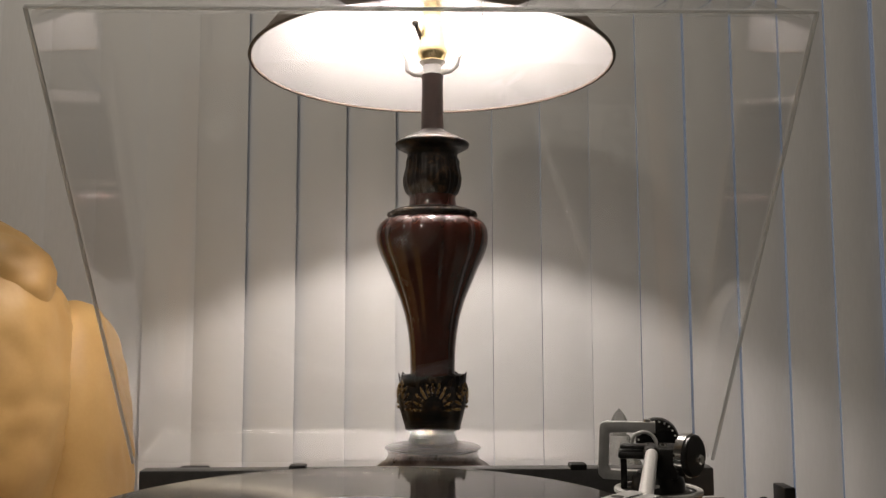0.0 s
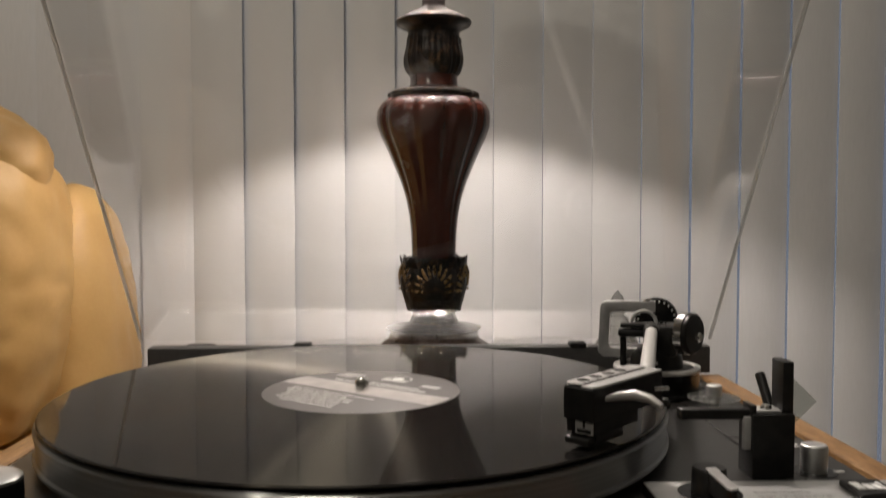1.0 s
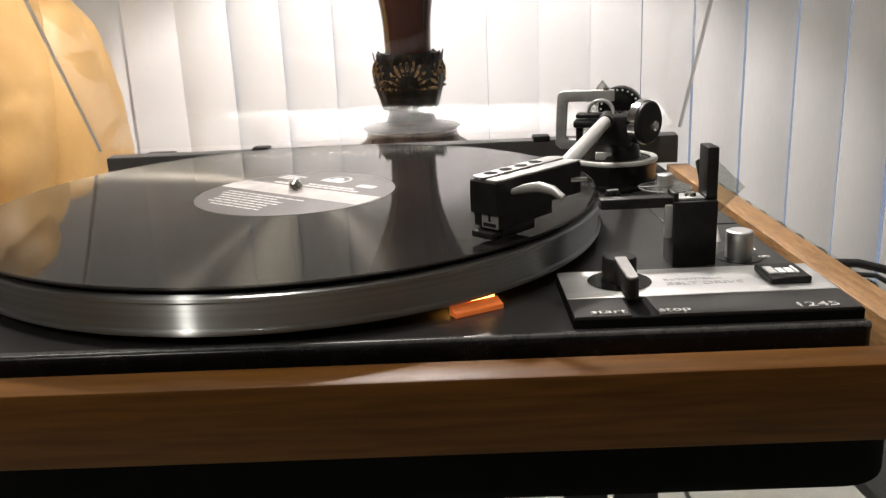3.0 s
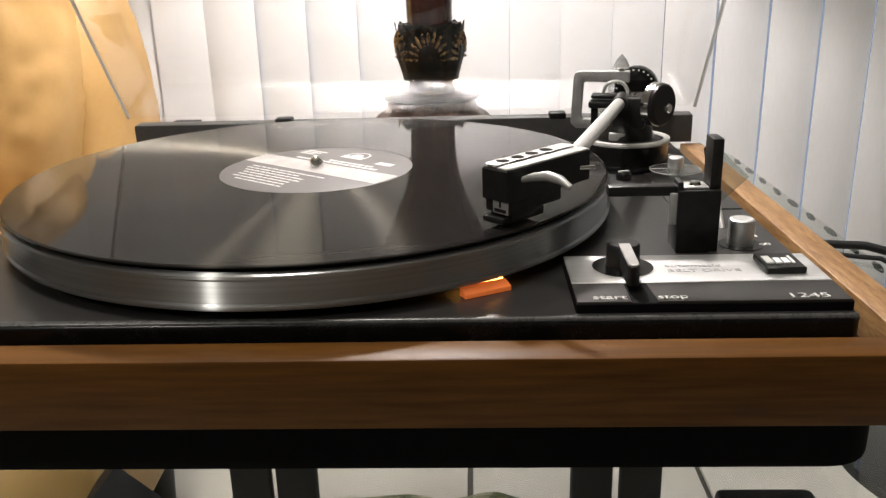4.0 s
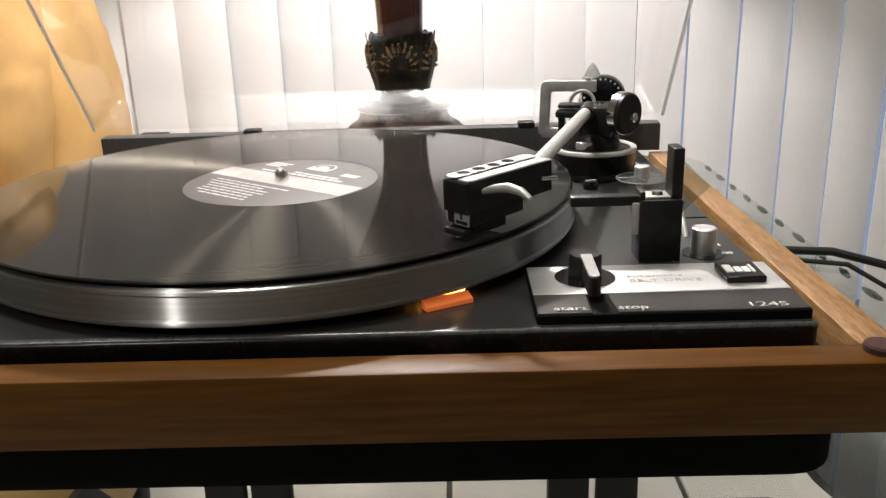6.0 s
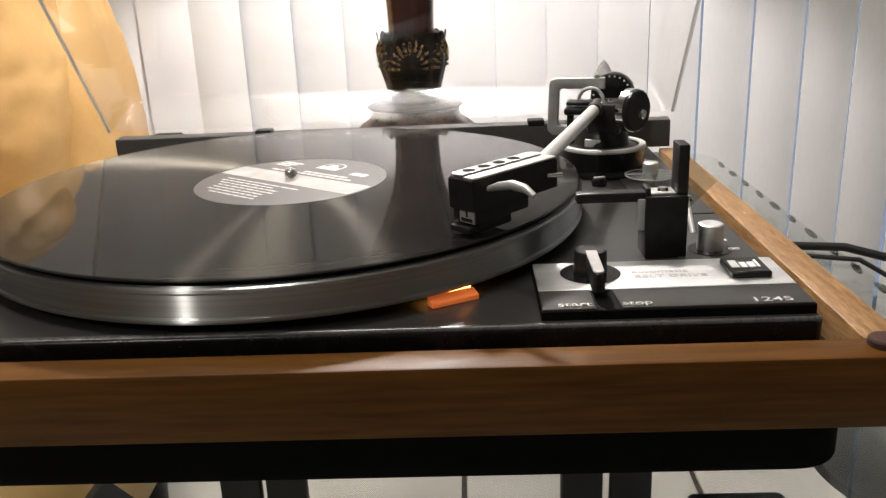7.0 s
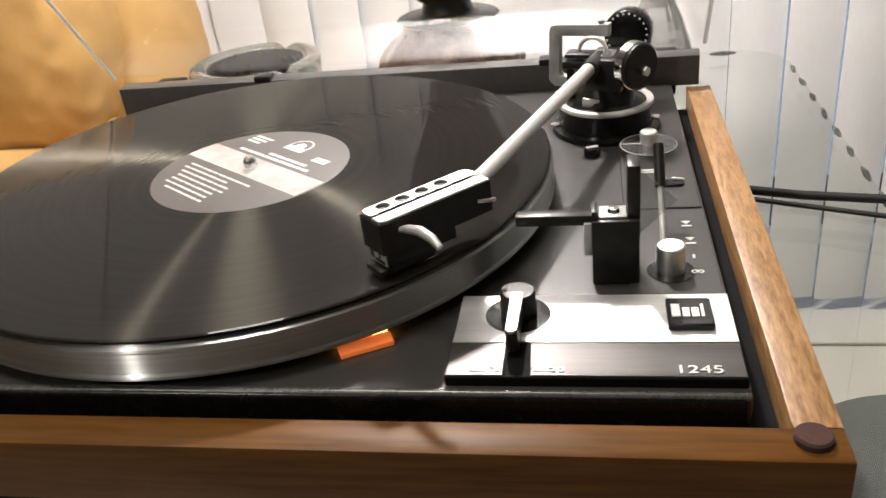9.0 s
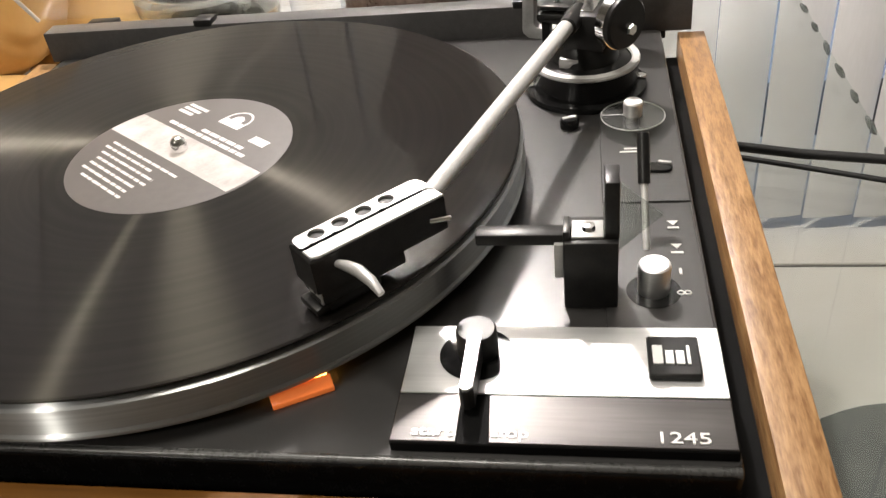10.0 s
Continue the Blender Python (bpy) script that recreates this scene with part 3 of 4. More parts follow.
part("spindle", b_lathe([(0, 0.59), (0.0036, 0.59), (0.0036, 0.5988), (0.0032, 0.6005), (0.0018, 0.6020), (0, 0.6024)], n=24), M_CHROME, platter, "bright metal spindle")
part("sub_platter", b_lathe([(0, 0.5736), (0.138, 0.5736), (0.138, 0.5766), (0, 0.5766)], n=64), M_SOFTB, platter)

record = thing("record", (0, 0, 0.5938), "black vinyl record with a dark paper label on the platter", "record")
part("disc", b_lathe([(0.0505, 0.5940), (0.1495, 0.5940), (0.1508, 0.5944), (0.1508, 0.5949), (0.1500, 0.5953), (0.0500, 0.5953)], n=192), M_VINYL, record, "grooved black vinyl", smooth=20)
label = part("label", b_lathe([(0.0037, 0.5950), (0.0037, 0.5956), (0.0485, 0.5956), (0.0503, 0.5954), (0.0503, 0.5950)], n=96), M_LABEL, record, "dark grey paper label")
LT = 0.5956
LA = radians(-36.5)
LU, LV = Vector((math.cos(LA), math.sin(LA))), Vector((-math.sin(LA), math.cos(LA)))


def on_label(u0, u1, v0, v1, rise=0.00006):
    """A printed bar on the label, in the turned axes of its band, trimmed inside the label."""
    pts = []
    for a, b in ((u0, v0), (u1, v0), (u1, v1), (u0, v1)):
        q = LU * a + LV * b
        if q.length > 0.0492:
            q = q * (0.0492 / q.length)
        pts.append((q.x, q.y))
    return b_prism(pts, LT - 0.0001, LT + rise)


def band_outline(half, off, r=0.0492, n=10):
    pts = []
    for s, rows in ((1, range(n + 1)), (-1, range(n, -1, -1))):
        for i in rows:
            b = off - half + 2 * half * i / n
            q = LU * (s * math.sqrt(r * r - b * b)) + LV * b
            pts.append((q.x, q.y))
    return pts


part("silver_band", b_prism(band_outline(0.0088, 0.0005), LT - 0.0001, LT + 0.00004), M_BAND, label, "worn silver band", smooth=0)
lr = random.Random(12)
for row in range(7):
    v0 = -0.0135 - row * 0.0039
    half = math.sqrt(max(0, 0.0445 ** 2 - v0 ** 2))
    a = -half * lr.uniform(0.75, 0.9)
    stop_at = a + half * lr.uniform(0.9, 1.5)
    while a < stop_at:
        w = lr.uniform(0.003, 0.008)
        part("print_bar", on_label(a, min(a + w, stop_at), v0 - 0.0014, v0), M_PRINT, label, smooth=0)
        a += w + 0.0009
for v0, a0, a1 in ((0.0120, -0.030, 0.028), (0.0158, -0.008, 0.020)):
    a = a0
    while a < a1:
        w = lr.uniform(0.004, 0.009)
        part("print_bar", on_label(a, a + w, v0, v0 + 0.0022), M_PRINT, label, smooth=0)
        a += w + 0.0009
for k in range(3):
    part("print_bar", on_label(-0.037, -0.026 + 0.002 * k, 0.0215 + 0.0032 * k, 0.0235 + 0.0032 * k), M_PRINT, label, smooth=0)
part("print_bar", on_label(0.020, 0.031, 0.0225, 0.0275), M_DIM, label, smooth=0)
lc = LU * -0.001 + LV * 0.0318


def arch(r, h):
    """Arched emblem outline: a half disc over a short straight foot, in the band's axes."""
    pts = []
    for i in range(17):
        a = math.pi * i / 16
        pts.append(lc + LU * (r * math.cos(a)) + LV * (r * math.sin(a)))
    pts += [lc + LU * -r + LV * -h, lc + LU * r + LV * -h]
    return [(p.x, p.y) for p in pts]


part("emblem", b_prism(arch(0.0078, 0.006), LT - 0.0001, LT + 0.00005), M_PRINT, label, smooth=0)
part("emblem", b_prism(arch(0.0066, 0.001), LT - 0.0001, LT + 0.00010), M_LABEL, label, smooth=0)
part("emblem", b_lathe([(0, LT), (0.0034, LT), (0.0034, LT + 0.00014), (0, LT + 0.00014)], lc.x, lc.y, 24), M_WHITE, label, smooth=0)

# ---- tonearm ----
P = Vector((0.178, 0.0914, 0))
A3, S3 = Vector((0.270, 0.963, 0)), Vector((0.963, -0.270, 0))
ARM = Matrix(((S3.x, A3.x, 0, P.x), (S3.y, A3.y, 0, P.y), (0, 0, 1, 0), (0, 0, 0, 1)))   # local x: across, y: along the arm to the rear
tone = part("tonearm_base", b_lathe([(0, DK), (0.0300, DK), (0.0305, DK + 0.0015), (0.0300, DK + 0.003), (0.0262, DK + 0.0035), (0.0258, 0.5880), (0.0262, 0.5886), (0.0225, 0.5890), (0.0225, 0.5860), (0, 0.5860)], P.x, P.y, 72), M_GLOSSB, deck_t, "round black tonearm base")
part("base_ring", b_lathe([(0.0228, 0.5888), (0.0264, 0.5884), (0.0268, 0.5894), (0.0264, 0.5906), (0.0230, 0.5908), (0.0225, 0.5898)], P.x, P.y, 72), M_SATIN, tone, "polished ring")
for dx, dy in ((-0.0285, -0.002), (0.0275, 0.004)):
    part("base_screw", b_lathe([(0, DK + 0.002), (0.003, DK + 0.002), (0.0028, DK + 0.0042), (0, DK + 0.0048)], P.x + dx, P.y + dy, 16), M_CHROME, tone)
part("column", turned(b_lathe([(0, 0.586), (0.0222, 0.586), (0.0222, 0.5892), (0.0165, 0.5905), (0.0155, 0.597), (0.0125, 0.6005), (0, 0.601)], n=48), ARM), M_BLACK, tone)
part("clamp", turned(b_box(-0.009, 0.001, -0.016, -0.009, 0.5905, 0.5955, 0.0006), ARM), M_PALEH, tone, "small bright clamp")
# open grey yoke
yoke_o = [(-0.0372, 0.5968), (-0.0368, 0.5952), (-0.0338, 0.5925), (-0.0080, 0.5925), (-0.0080, 0.5985), (-0.0292, 0.5985), (-0.0308, 0.6005), (-0.0298, 0.6205), (-0.0282, 0.6222),
          (-0.0010, 0.6222), (-0.0010, 0.6290), (-0.0315, 0.6290), (-0.0345, 0.6280), (-0.0358, 0.6255)]
part("yoke", turned(b_prism(yoke_o, -0.0185, -0.0125, 0.0006, 2), ARM @ Matrix.Rotation(radians(90), 4, "X")), M_GREYM, tone, "open grey metal bearing yoke")
part("yoke_screw", turned(b_lathe([(0, 0.6288), (0.0022, 0.6288), (0.002, 0.6306), (0, 0.6310)], -0.006, 0.0155, 14), ARM), M_CHROME, tone)
part("bearing_block", turned(b_box(-0.008, 0.012, -0.013, 0.014, 0.598, 0.6165, 0.0018), ARM), M_BLACK, tone)
part("bearing_block", turned(b_box(0.006, 0.024, -0.004, 0.004, 0.6065, 0.6160, 0.0010), ARM), M_BLACK, tone)
part("bearing_plate", turned(b_box(-0.006, 0.006, -0.008, 0.006, 0.6165, 0.6172, 0.0002, 1), ARM), M_CHROME, tone)
part("bearing_arm", turned(b_box(-0.024, -0.006, -0.004, 0.009, 0.6080, 0.6128, 0.0018), ARM), M_BLACK, tone)
part("bearing_arm", turned(b_box(-0.0225, -0.006, -0.003, 0.008, 0.6140, 0.6165, 0.0010), ARM), M_BLACK, tone)
part("pivot_post", turned(b_box(-0.0225, -0.0185, 0.0, 0.006, 0.5885, 0.608, 0.0008), ARM), M_BLACK, tone)
part("bearing_ring", turned(b_tube([(0.0075 * math.cos(a), 0, 0.0075 * math.sin(a)) for a in [2 * math.pi * i / 28 for i in range(28)]], 0.0011, 8, True), ARM @ Matrix.Translation((-0.008, 0.004, 0.6165))), M_GREYM, tone)
# force dial behind the yoke, white dots round its face
DIAL = Matrix.Translation((0.1920, 0.142, 0.6130)) @ Matrix.Rotation(radians(-16), 4, "Z") @ Matrix.Rotation(radians(90), 4, "X")
dial = part("force_dial", turned(b_lathe([(0, -0.010), (0.0135, -0.010), (0.0145, -0.008), (0.0145, 0.0), (0.0136, 0.002), (0.0105, 0.0024), (0, 0.0024)], n=48), DIAL), M_GLOSSB, tone, "black force dial with white dots")
for k in range(22):
    a = 2 * math.pi * k / 22
    part("dial_dot", turned(b_lathe([(0, 0.0020), (0.0007, 0.0020), (0.0006, 0.0026), (0, 0.0028)], n=8), DIAL @ Matrix.Translation((0.0122 * math.cos(a), 0.0124 * math.sin(a), 0))), M_WHITE, dial)
# side wheel with a knurled silver rim, and its bolt
WHL = ARM @ Matrix.Translation((0.0165, -0.005, 0.6120)) @ Matrix.Rotation(radians(-30), 4, "Z") @ Matrix.Rotation(radians(90), 4, "Y")
wheel = part("side_wheel", turned(b_lathe([(0, 0.0), (0.0122, 0.0), (0.0126, 0.0008), (0.0126, 0.0062), (0.0115, 0.0072), (0, 0.0072)], n=40), WHL), M_BLACK, tone, "black wheel with knurled silver rim")
part("wheel_rim", turned(b_lathe([(0.0110, -0.0016), (0.0130, -0.0012), (0.0130, 0.0038), (0.0120, 0.0040)], n=60, flute=lambda a, z: 1 + 0.012 * (1 if int(a * 60 / (2 * math.pi)) % 2 else 0)), WHL), M_CHROME, wheel, "knurled silver rim")
part("wheel_bolt", turned(b_lathe([(0, 0.007), (0.0030, 0.007), (0.0030, 0.0105), (0.0026, 0.0115), (0, 0.0115)], n=6), WHL @ Matrix.Translation((0.0015, -0.001, 0))), M_CHROME, wheel, "bright hexagonal bolt")

# tube and headshell
tube = part("arm_tube", b_rod((0.1262, -0.0762, 0.6178), (0.1735, 0.0870, 0.6135), 0.0033, 0.0037, 28), M_SATIN, deck_t, "satin metal tonearm tube")
part("tube_sleeve", b_rod((0.1693, 0.0710, 0.6138), (0.1755, 0.0935, 0.6132), 0.0046, 0.0046, 24), M_BLACK, tube)
HA = math.atan2(0.0348, 0.0355)
HEAD = Matrix.Translation((0.0905, -0.1088, 0.6205)) @ Matrix.Rotation(HA, 4, "Z") @ Matrix.Rotation(radians(-0.5), 4, "Y")
L = 0.0505
shell = part("headshell", turned(b_prism([(0.0, -0.0072), (0.0, 0.0062), (0.004, 0.0074), (L - 0.004, 0.0074), (L, 0.0050), (L, -0.0078), (0.003, -0.0078)], -0.0140, -0.0012, 0.0006, 1), HEAD), M_BLACK, deck_t, "black headshell with a silver top and four holes")


def holed_plate():
    """Top plate with four round holes: strips of faces round each hole."""
    bm = bmesh.new()
    x0, x1, y0, y1, n = 0.0006, L - 0.0006, -0.0008, 0.0066, 24
    for k in range(4):
        cx, cy, r = 0.0085 + 0.0088 * k, 0.0031, 0.0028
        a0, a1 = cx - 0.0044, cx + 0.0044
        ring_i, ring_o = [], []
        for i in range(n):
            a = 2 * math.pi * (i + 0.5) / n
            ca, sa = math.cos(a), math.sin(a)
            s = min((a1 - cx) / abs(ca) if abs(ca) > 1e-6 else 9, ((y1 - cy) / abs(sa) if sa > 0 else (cy - y0) / abs(sa)) if abs(sa) > 1e-6 else 9)
            ring_i.append(bm.verts.new((cx + r * ca, cy + r * sa, 0)))
            ring_o.append(bm.verts.new((cx + s * ca, cy + s * sa, 0)))
        for i in range(n):
            j = (i + 1) % n
            bm.faces.new((ring_i[i], ring_o[i], ring_o[j], ring_i[j]))
        # wall of the hole
        low = [bm.verts.new((v.co.x, v.co.y, -0.0012)) for v in ring_i]
        for i in range(n):
            j = (i + 1) % n
            bm.faces.new((ring_i[j], low[j], low[i], ring_i[i]))
    def fill(pts):
        bm.faces.new([bm.verts.new((x, y, 0)) for x, y in pts])
    fill([(0.0041, y0), (0.0041, y1), (0.0026, y1), (0.0010, y1 - 0.0012), (0.0006, y1 - 0.003), (0.0006, y0 + 0.001), (0.0012, y0)])
    fill([(0.0393, y0), (x1, y0), (x1, y1 - 0.0035), (x1 - 0.001, y1 - 0.001), (x1 - 0.003, y1), (0.0393, y1)])
    bmesh.ops.recalc_face_normals(bm, faces=bm.faces[:])
    return bm


part("top_plate", turned(holed_plate(), HEAD), M_PALEH, shell, "silver top plate with four round holes", smooth=0)
part("top_rim", turned(b_prism([(0.0006, -0.0008), (L - 0.0006, -0.0008), (L - 0.0006, 0.0036), (L - 0.0036, 0.0066), (0.0026, 0.0066), (0.0006, 0.0046)], -0.0013, -0.0011), HEAD), M_BLACK, shell)
part("side_plate", turned(b_prism([(0.0030, -0.0075), (L, -0.0078), (L, -0.0013), (0.0008, -0.0013), (0.0010, -0.0060)], -0.0012, -0.0005, 0.0003, 1), HEAD), M_GREYM, shell, "grey sloping side plate")
part("finger_lift", turned(b_tube([(0.0085, -0.0075, -0.0060), (0.0090, -0.0130, -0.0042), (0.0095, -0.0195, -0.0028), (0.0099, -0.0260, -0.0034), (0.0100, -0.0305, -0.0056)], lambda s: 0.0012 + 0.0008 * math.sin(s * 3.1), 10), HEAD), M_PALEH, shell, "curved white finger lift")
part("shell_screw", turned(b_rod((0.0435, -0.0078, -0.0078), (0.0500, -0.0110, -0.0082), 0.0010, 0.0010, 10), HEAD), M_CHROME, shell)
cart = part("cartridge", turned(b_box(0.0015, 0.0330, -0.0072, 0.0062, -0.0195, -0.0135, 0.0008), HEAD), M_BLACK, shell, "black phono cartridge")
part("cartridge_body", turned(b_box(0.0035, 0.0230, -0.0065, 0.0055, -0.0235, -0.0193, 0.0008), HEAD), M_BLACK, cart)
part("cartridge_label", turned(b_box(0.0010, 0.0016, -0.0066, 0.0016, -0.0194, -0.0128, 0.0001, 1), HEAD), M_GREYM, cart, "pale label on the cartridge front")
part("label_stroke", turned(b_box(0.0008, 0.0011, -0.0056, 0.0006, -0.0188, -0.0174), HEAD), M_BLACK, cart, smooth=0)
part("label_stroke", turned(b_box(0.0008, 0.0011, -0.0030, -0.0020, -0.0168, -0.0140), HEAD), M_BLACK, cart, smooth=0)
part("stylus_guard", turned(b_box(-0.0015, 0.0040, -0.0060, 0.0050, -0.0232, -0.0205, 0.0006), HEAD), M_BLACK, cart)
part("stylus", turned(b_rod((0.006, -0.0005, -0.0236), (0.0035, -0.0005, -0.0249), 0.0005, 0.0003, 8), HEAD), M_CHROME, cart)

# cueing post, lift arm and its clear flag
cue = part("cue_post", b_box(0.1700, 0.1882, -0.0815, -0.0655, DK, 0.6015, 0.0008), M_BLACK, deck_t, "black cueing post with lift arm")
part("cue_blade", b_box(0.1836, 0.1884, -0.0790, -0.0672, 0.6010, 0.6232, 0.0006), M_BLACK, cue)
part("lift_arm", b_box(0.1405, 0.1715, -0.0785, -0.0720, 0.5985, 0.6030, 0.0008), M_BLACK, cue)
part("lift_collar", b_box(0.1700, 0.1722, -0.0800, -0.0700, 0.5985, 0.6050, 0.0004), M_BLACK, cue)
part("cue_top", b_box(0.1728, 0.1834, -0.0790, -0.0690, 0.6015, 0.6025, 0.0004), M_GREYM, cue)
part("cue_pin", turned(b_lathe([(0, 0), (0.0026, 0), (0.0020, 0.0014), (0, 0.0018)], n=14), Matrix.Translation((0.1785, -0.074, 0.6025))), M_CHROME, cue)
part("cue_wire", b_box(0.1670, 0.1700, -0.0800, -0.0770, 0.5860, 0.6000, 0.0003), M_GREYM, cue)
flag = bmesh.new()
f1 = [flag.verts.new(p) for p in ((0.1884, -0.0700, 0.6180), (0.1884, -0.0700, 0.5900), (0.2030, -0.0690, 0.6040))]
f2 = [flag.verts.new((v.co.x, v.co.y + 0.0008, v.co.z)) for v in f1]
flag.faces.new(f1)
flag.faces.new(f2[::-1])
for i in range(3):
    flag.faces.new((f1[i], f2[i], f2[(i + 1) % 3], f1[(i + 1) % 3]))
part("clear_flag", flag, M_CLEAR, cue, "small clear plastic flag", smooth=0)

# cue lever, speed knob, marks, anti-skating dial, screws
cl = part("cue_lever", b_rod((0.1998, -0.0480, DK), (0.1995, -0.0280, 0.5918), 0.0013, 0.0013, 12), M_SATIN, deck_t, "thin chrome lever with a black sleeve")
part("lever_sleeve", b_rod((0.1995, -0.0290, 0.5910), (0.1993, -0.0163, 0.6060), 0.0024, 0.0024, 14), M_BLACK, cl, "black sleeve")
kn = part("speed_knob", b_lathe([(0, DK + 0.0008), (0.0056, DK + 0.0008), (0.0057, 0.5846), (0.0054, 0.5858), (0.0047, 0.5862), (0, 0.5860)], 0.2007, -0.0722, 60, flute=lambda a, z: 1 + 0.02 * math.sin(30 * a) if 0.575 < z < 0.586 else 1.0), M_ALU, deck_t, "ribbed silver knob", smooth=20)
part("knob_well", b_lathe([(0, DK + 0.0007), (0.0092, DK + 0.0007), (0.0094, DK + 0.0010), (0, DK + 0.0010)], 0.2007, -0.0728, 32), M_GLOSSB, kn)


def mark(bm):
    part("mark", bm, M_PRINT, deck, smooth=0)


MZ = DK + 0.0007
mark(b_prism([(0.2085, -0.0300), (0.2127, -0.0300), (0.2106, -0.0330)], MZ, MZ + 0.0003))
mark(b_box(0.2085, 0.2127, -0.0352, -0.0340, MZ, MZ + 0.0003))
mark(b_prism([(0.2088, -0.0452), (0.2128, -0.0452), (0.2108, -0.0482)], MZ, MZ + 0.0003))
mark(b_box(0.2085, 0.2130, -0.0510, -0.0498, MZ, MZ + 0.0003))
mark(b_box(0.2104, 0.2114, -0.0632, -0.0600, MZ, MZ + 0.0003))
for dx in (-0.0012, 0.0012):
    mark(b_tube([(0.2111 + dx + 0.0011 * math.cos(a), -0.0738 + 0.0010 * math.sin(a), MZ + 0.0002) for a in [2 * math.pi * i / 14 for i in range(14)]], 0.00032, 6, True))
for x0, x1, yy in ((0.1945, 0.2035, 0.0262), (0.1925, 0.2055, 0.0235)):
    mark(b_box(x0, x1, yy, yy + 0.0012, MZ, MZ + 0.0002))
skate = part("skating_dial", b_lathe([(0, 0.5790), (0.0142, 0.5790), (0.0145, 0.5796), (0.0142, 0.5803), (0, 0.5803)], 0.1992, 0.0478, 48), M_CLEAR, deck_t, "clear skating dial with a silver knob", smooth=30)
part("dial_knob", b_lathe([(0, DK), (0.003, DK), (0.003, 0.580), (0.0044, 0.5805), (0.0044, 0.5865), (0.0038, 0.5872), (0, 0.5870)], 0.1992, 0.0478, 40, flute=lambda a, z: 1 + 0.03 * math.sin(20 * a) if z > 0.58 else 1.0), M_ALU, skate, "silver knob", smooth=20)
part("dial_rim", b_tube([(0.1992 + 0.0144 * math.cos(a), 0.0478 + 0.0144 * math.sin(a), 0.5797) for a in [2 * math.pi * i / 48 for i in range(48)]], 0.0003, 6, True), M_GREYM, skate)
part("dial_line", b_box(0.1853, 0.1990, 0.0475, 0.0479, 0.5803, 0.5804), M_WHITE, skate, smooth=0)
slot = part("slot_cover", b_prism(rounded(0.2010, 0.2140, 0.0060, 0.0130, 0.0033, 5), MZ, MZ + 0.0012, 0.0004, 1), M_GLOSSB, deck_t)
part("slot_pin", turned(b_box(-0.0028, 0.0028, -0.0008, 0.0008, 0, 0.0012, 0.0003), Matrix.Translation((0.2110, 0.0118, MZ + 0.001)) @ Matrix.Rotation(-0.3, 4, "Z")), M_PALEH, slot)
for sx, sy in ((0.1702, 0.0505),):
    sc = part("deck_screw", b_lathe([(0, DK), (0.0044, DK), (0.0046, DK + 0.0030), (0.0036, DK + 0.0046), (0, DK + 0.0048)], sx, sy, 24), M_GLOSSB, deck_t)
    part("screw_slot", turned(b_box(-0.0032, 0.0032, -0.0010, 0.0010, 0, 0.0006), Matrix.Translation((sx, sy, DK + 0.0046)) @ Matrix.Rotation(0.3, 4, "Z")), M_SATIN, sc, smooth=0)
puck = part("adapter_puck", b_lathe([(0, DK), (0.0135, DK), (0.0137, DK + 0.0015), (0.0133, 0.5815), (0, 0.5815)], -0.1400, -0.0985, 40), M_BLACK, deck_t, "black round centre adapter with a silver cap")
part("puck_cap", b_lathe([(0, 0.5813), (0.0133, 0.5813), (0.0133, 0.5828), (0.0122, 0.5836), (0.0045, 0.5838), (0.0038, 0.5826), (0, 0.5826)], -0.1400, -0.0985, 40), M_GREYM, puck, "silver cap")

# hinge cover at the back of the deck
bar = part("hinge_cover", b_prism([(-0.1628, 0.1650), (0.2375, 0.1650), (0.2390, 0.1800), (-0.1640, 0.1800)], 0.5712, 0.5905, 0.0010, 2), M_GREYP, deck_t, "long dark grey hinge cover")
for tx in (-0.0542, 0.1426):
    part("hinge_tab", b_box(tx - 0.0060, tx + 0.0060, 0.1648, 0.1760, 0.5885, 0.5935, 0.0012), M_BLACK, bar)
for hx in (-0.130, 0.215):
    part("hinge", b_box(hx - 0.010, hx + 0.010, 0.1800, 0.1880, 0.560, 0.5905, 0.0010), M_BLACK, bar)

# ---- dust cover, standing open ----
LID_AT = Vector((0.035, 0.1790, 0.5940))
tilt = radians(54.7)
up = Vector((0, -math.cos(tilt), math.sin(tilt)))     # along the cover
out = Vector((0, math.sin(tilt), math.cos(tilt)))     # from the rim to the top panel


def lid_pt(x, a, d):
    return LID_AT + Vector((x - 0.035, 0, 0)) + up * a + out * d


lid = thing("dust_cover", (0.035, 0.179, 0.591), "clear acrylic dust cover standing open on its hinges", "dust cover")
RX0, RX1, RL = -0.172, 0.242, 0.320
QA, QB, DR, DF, DRAFT = -0.0106, 0.312, 0.0455, 0.080, math.tan(radians(5.0))


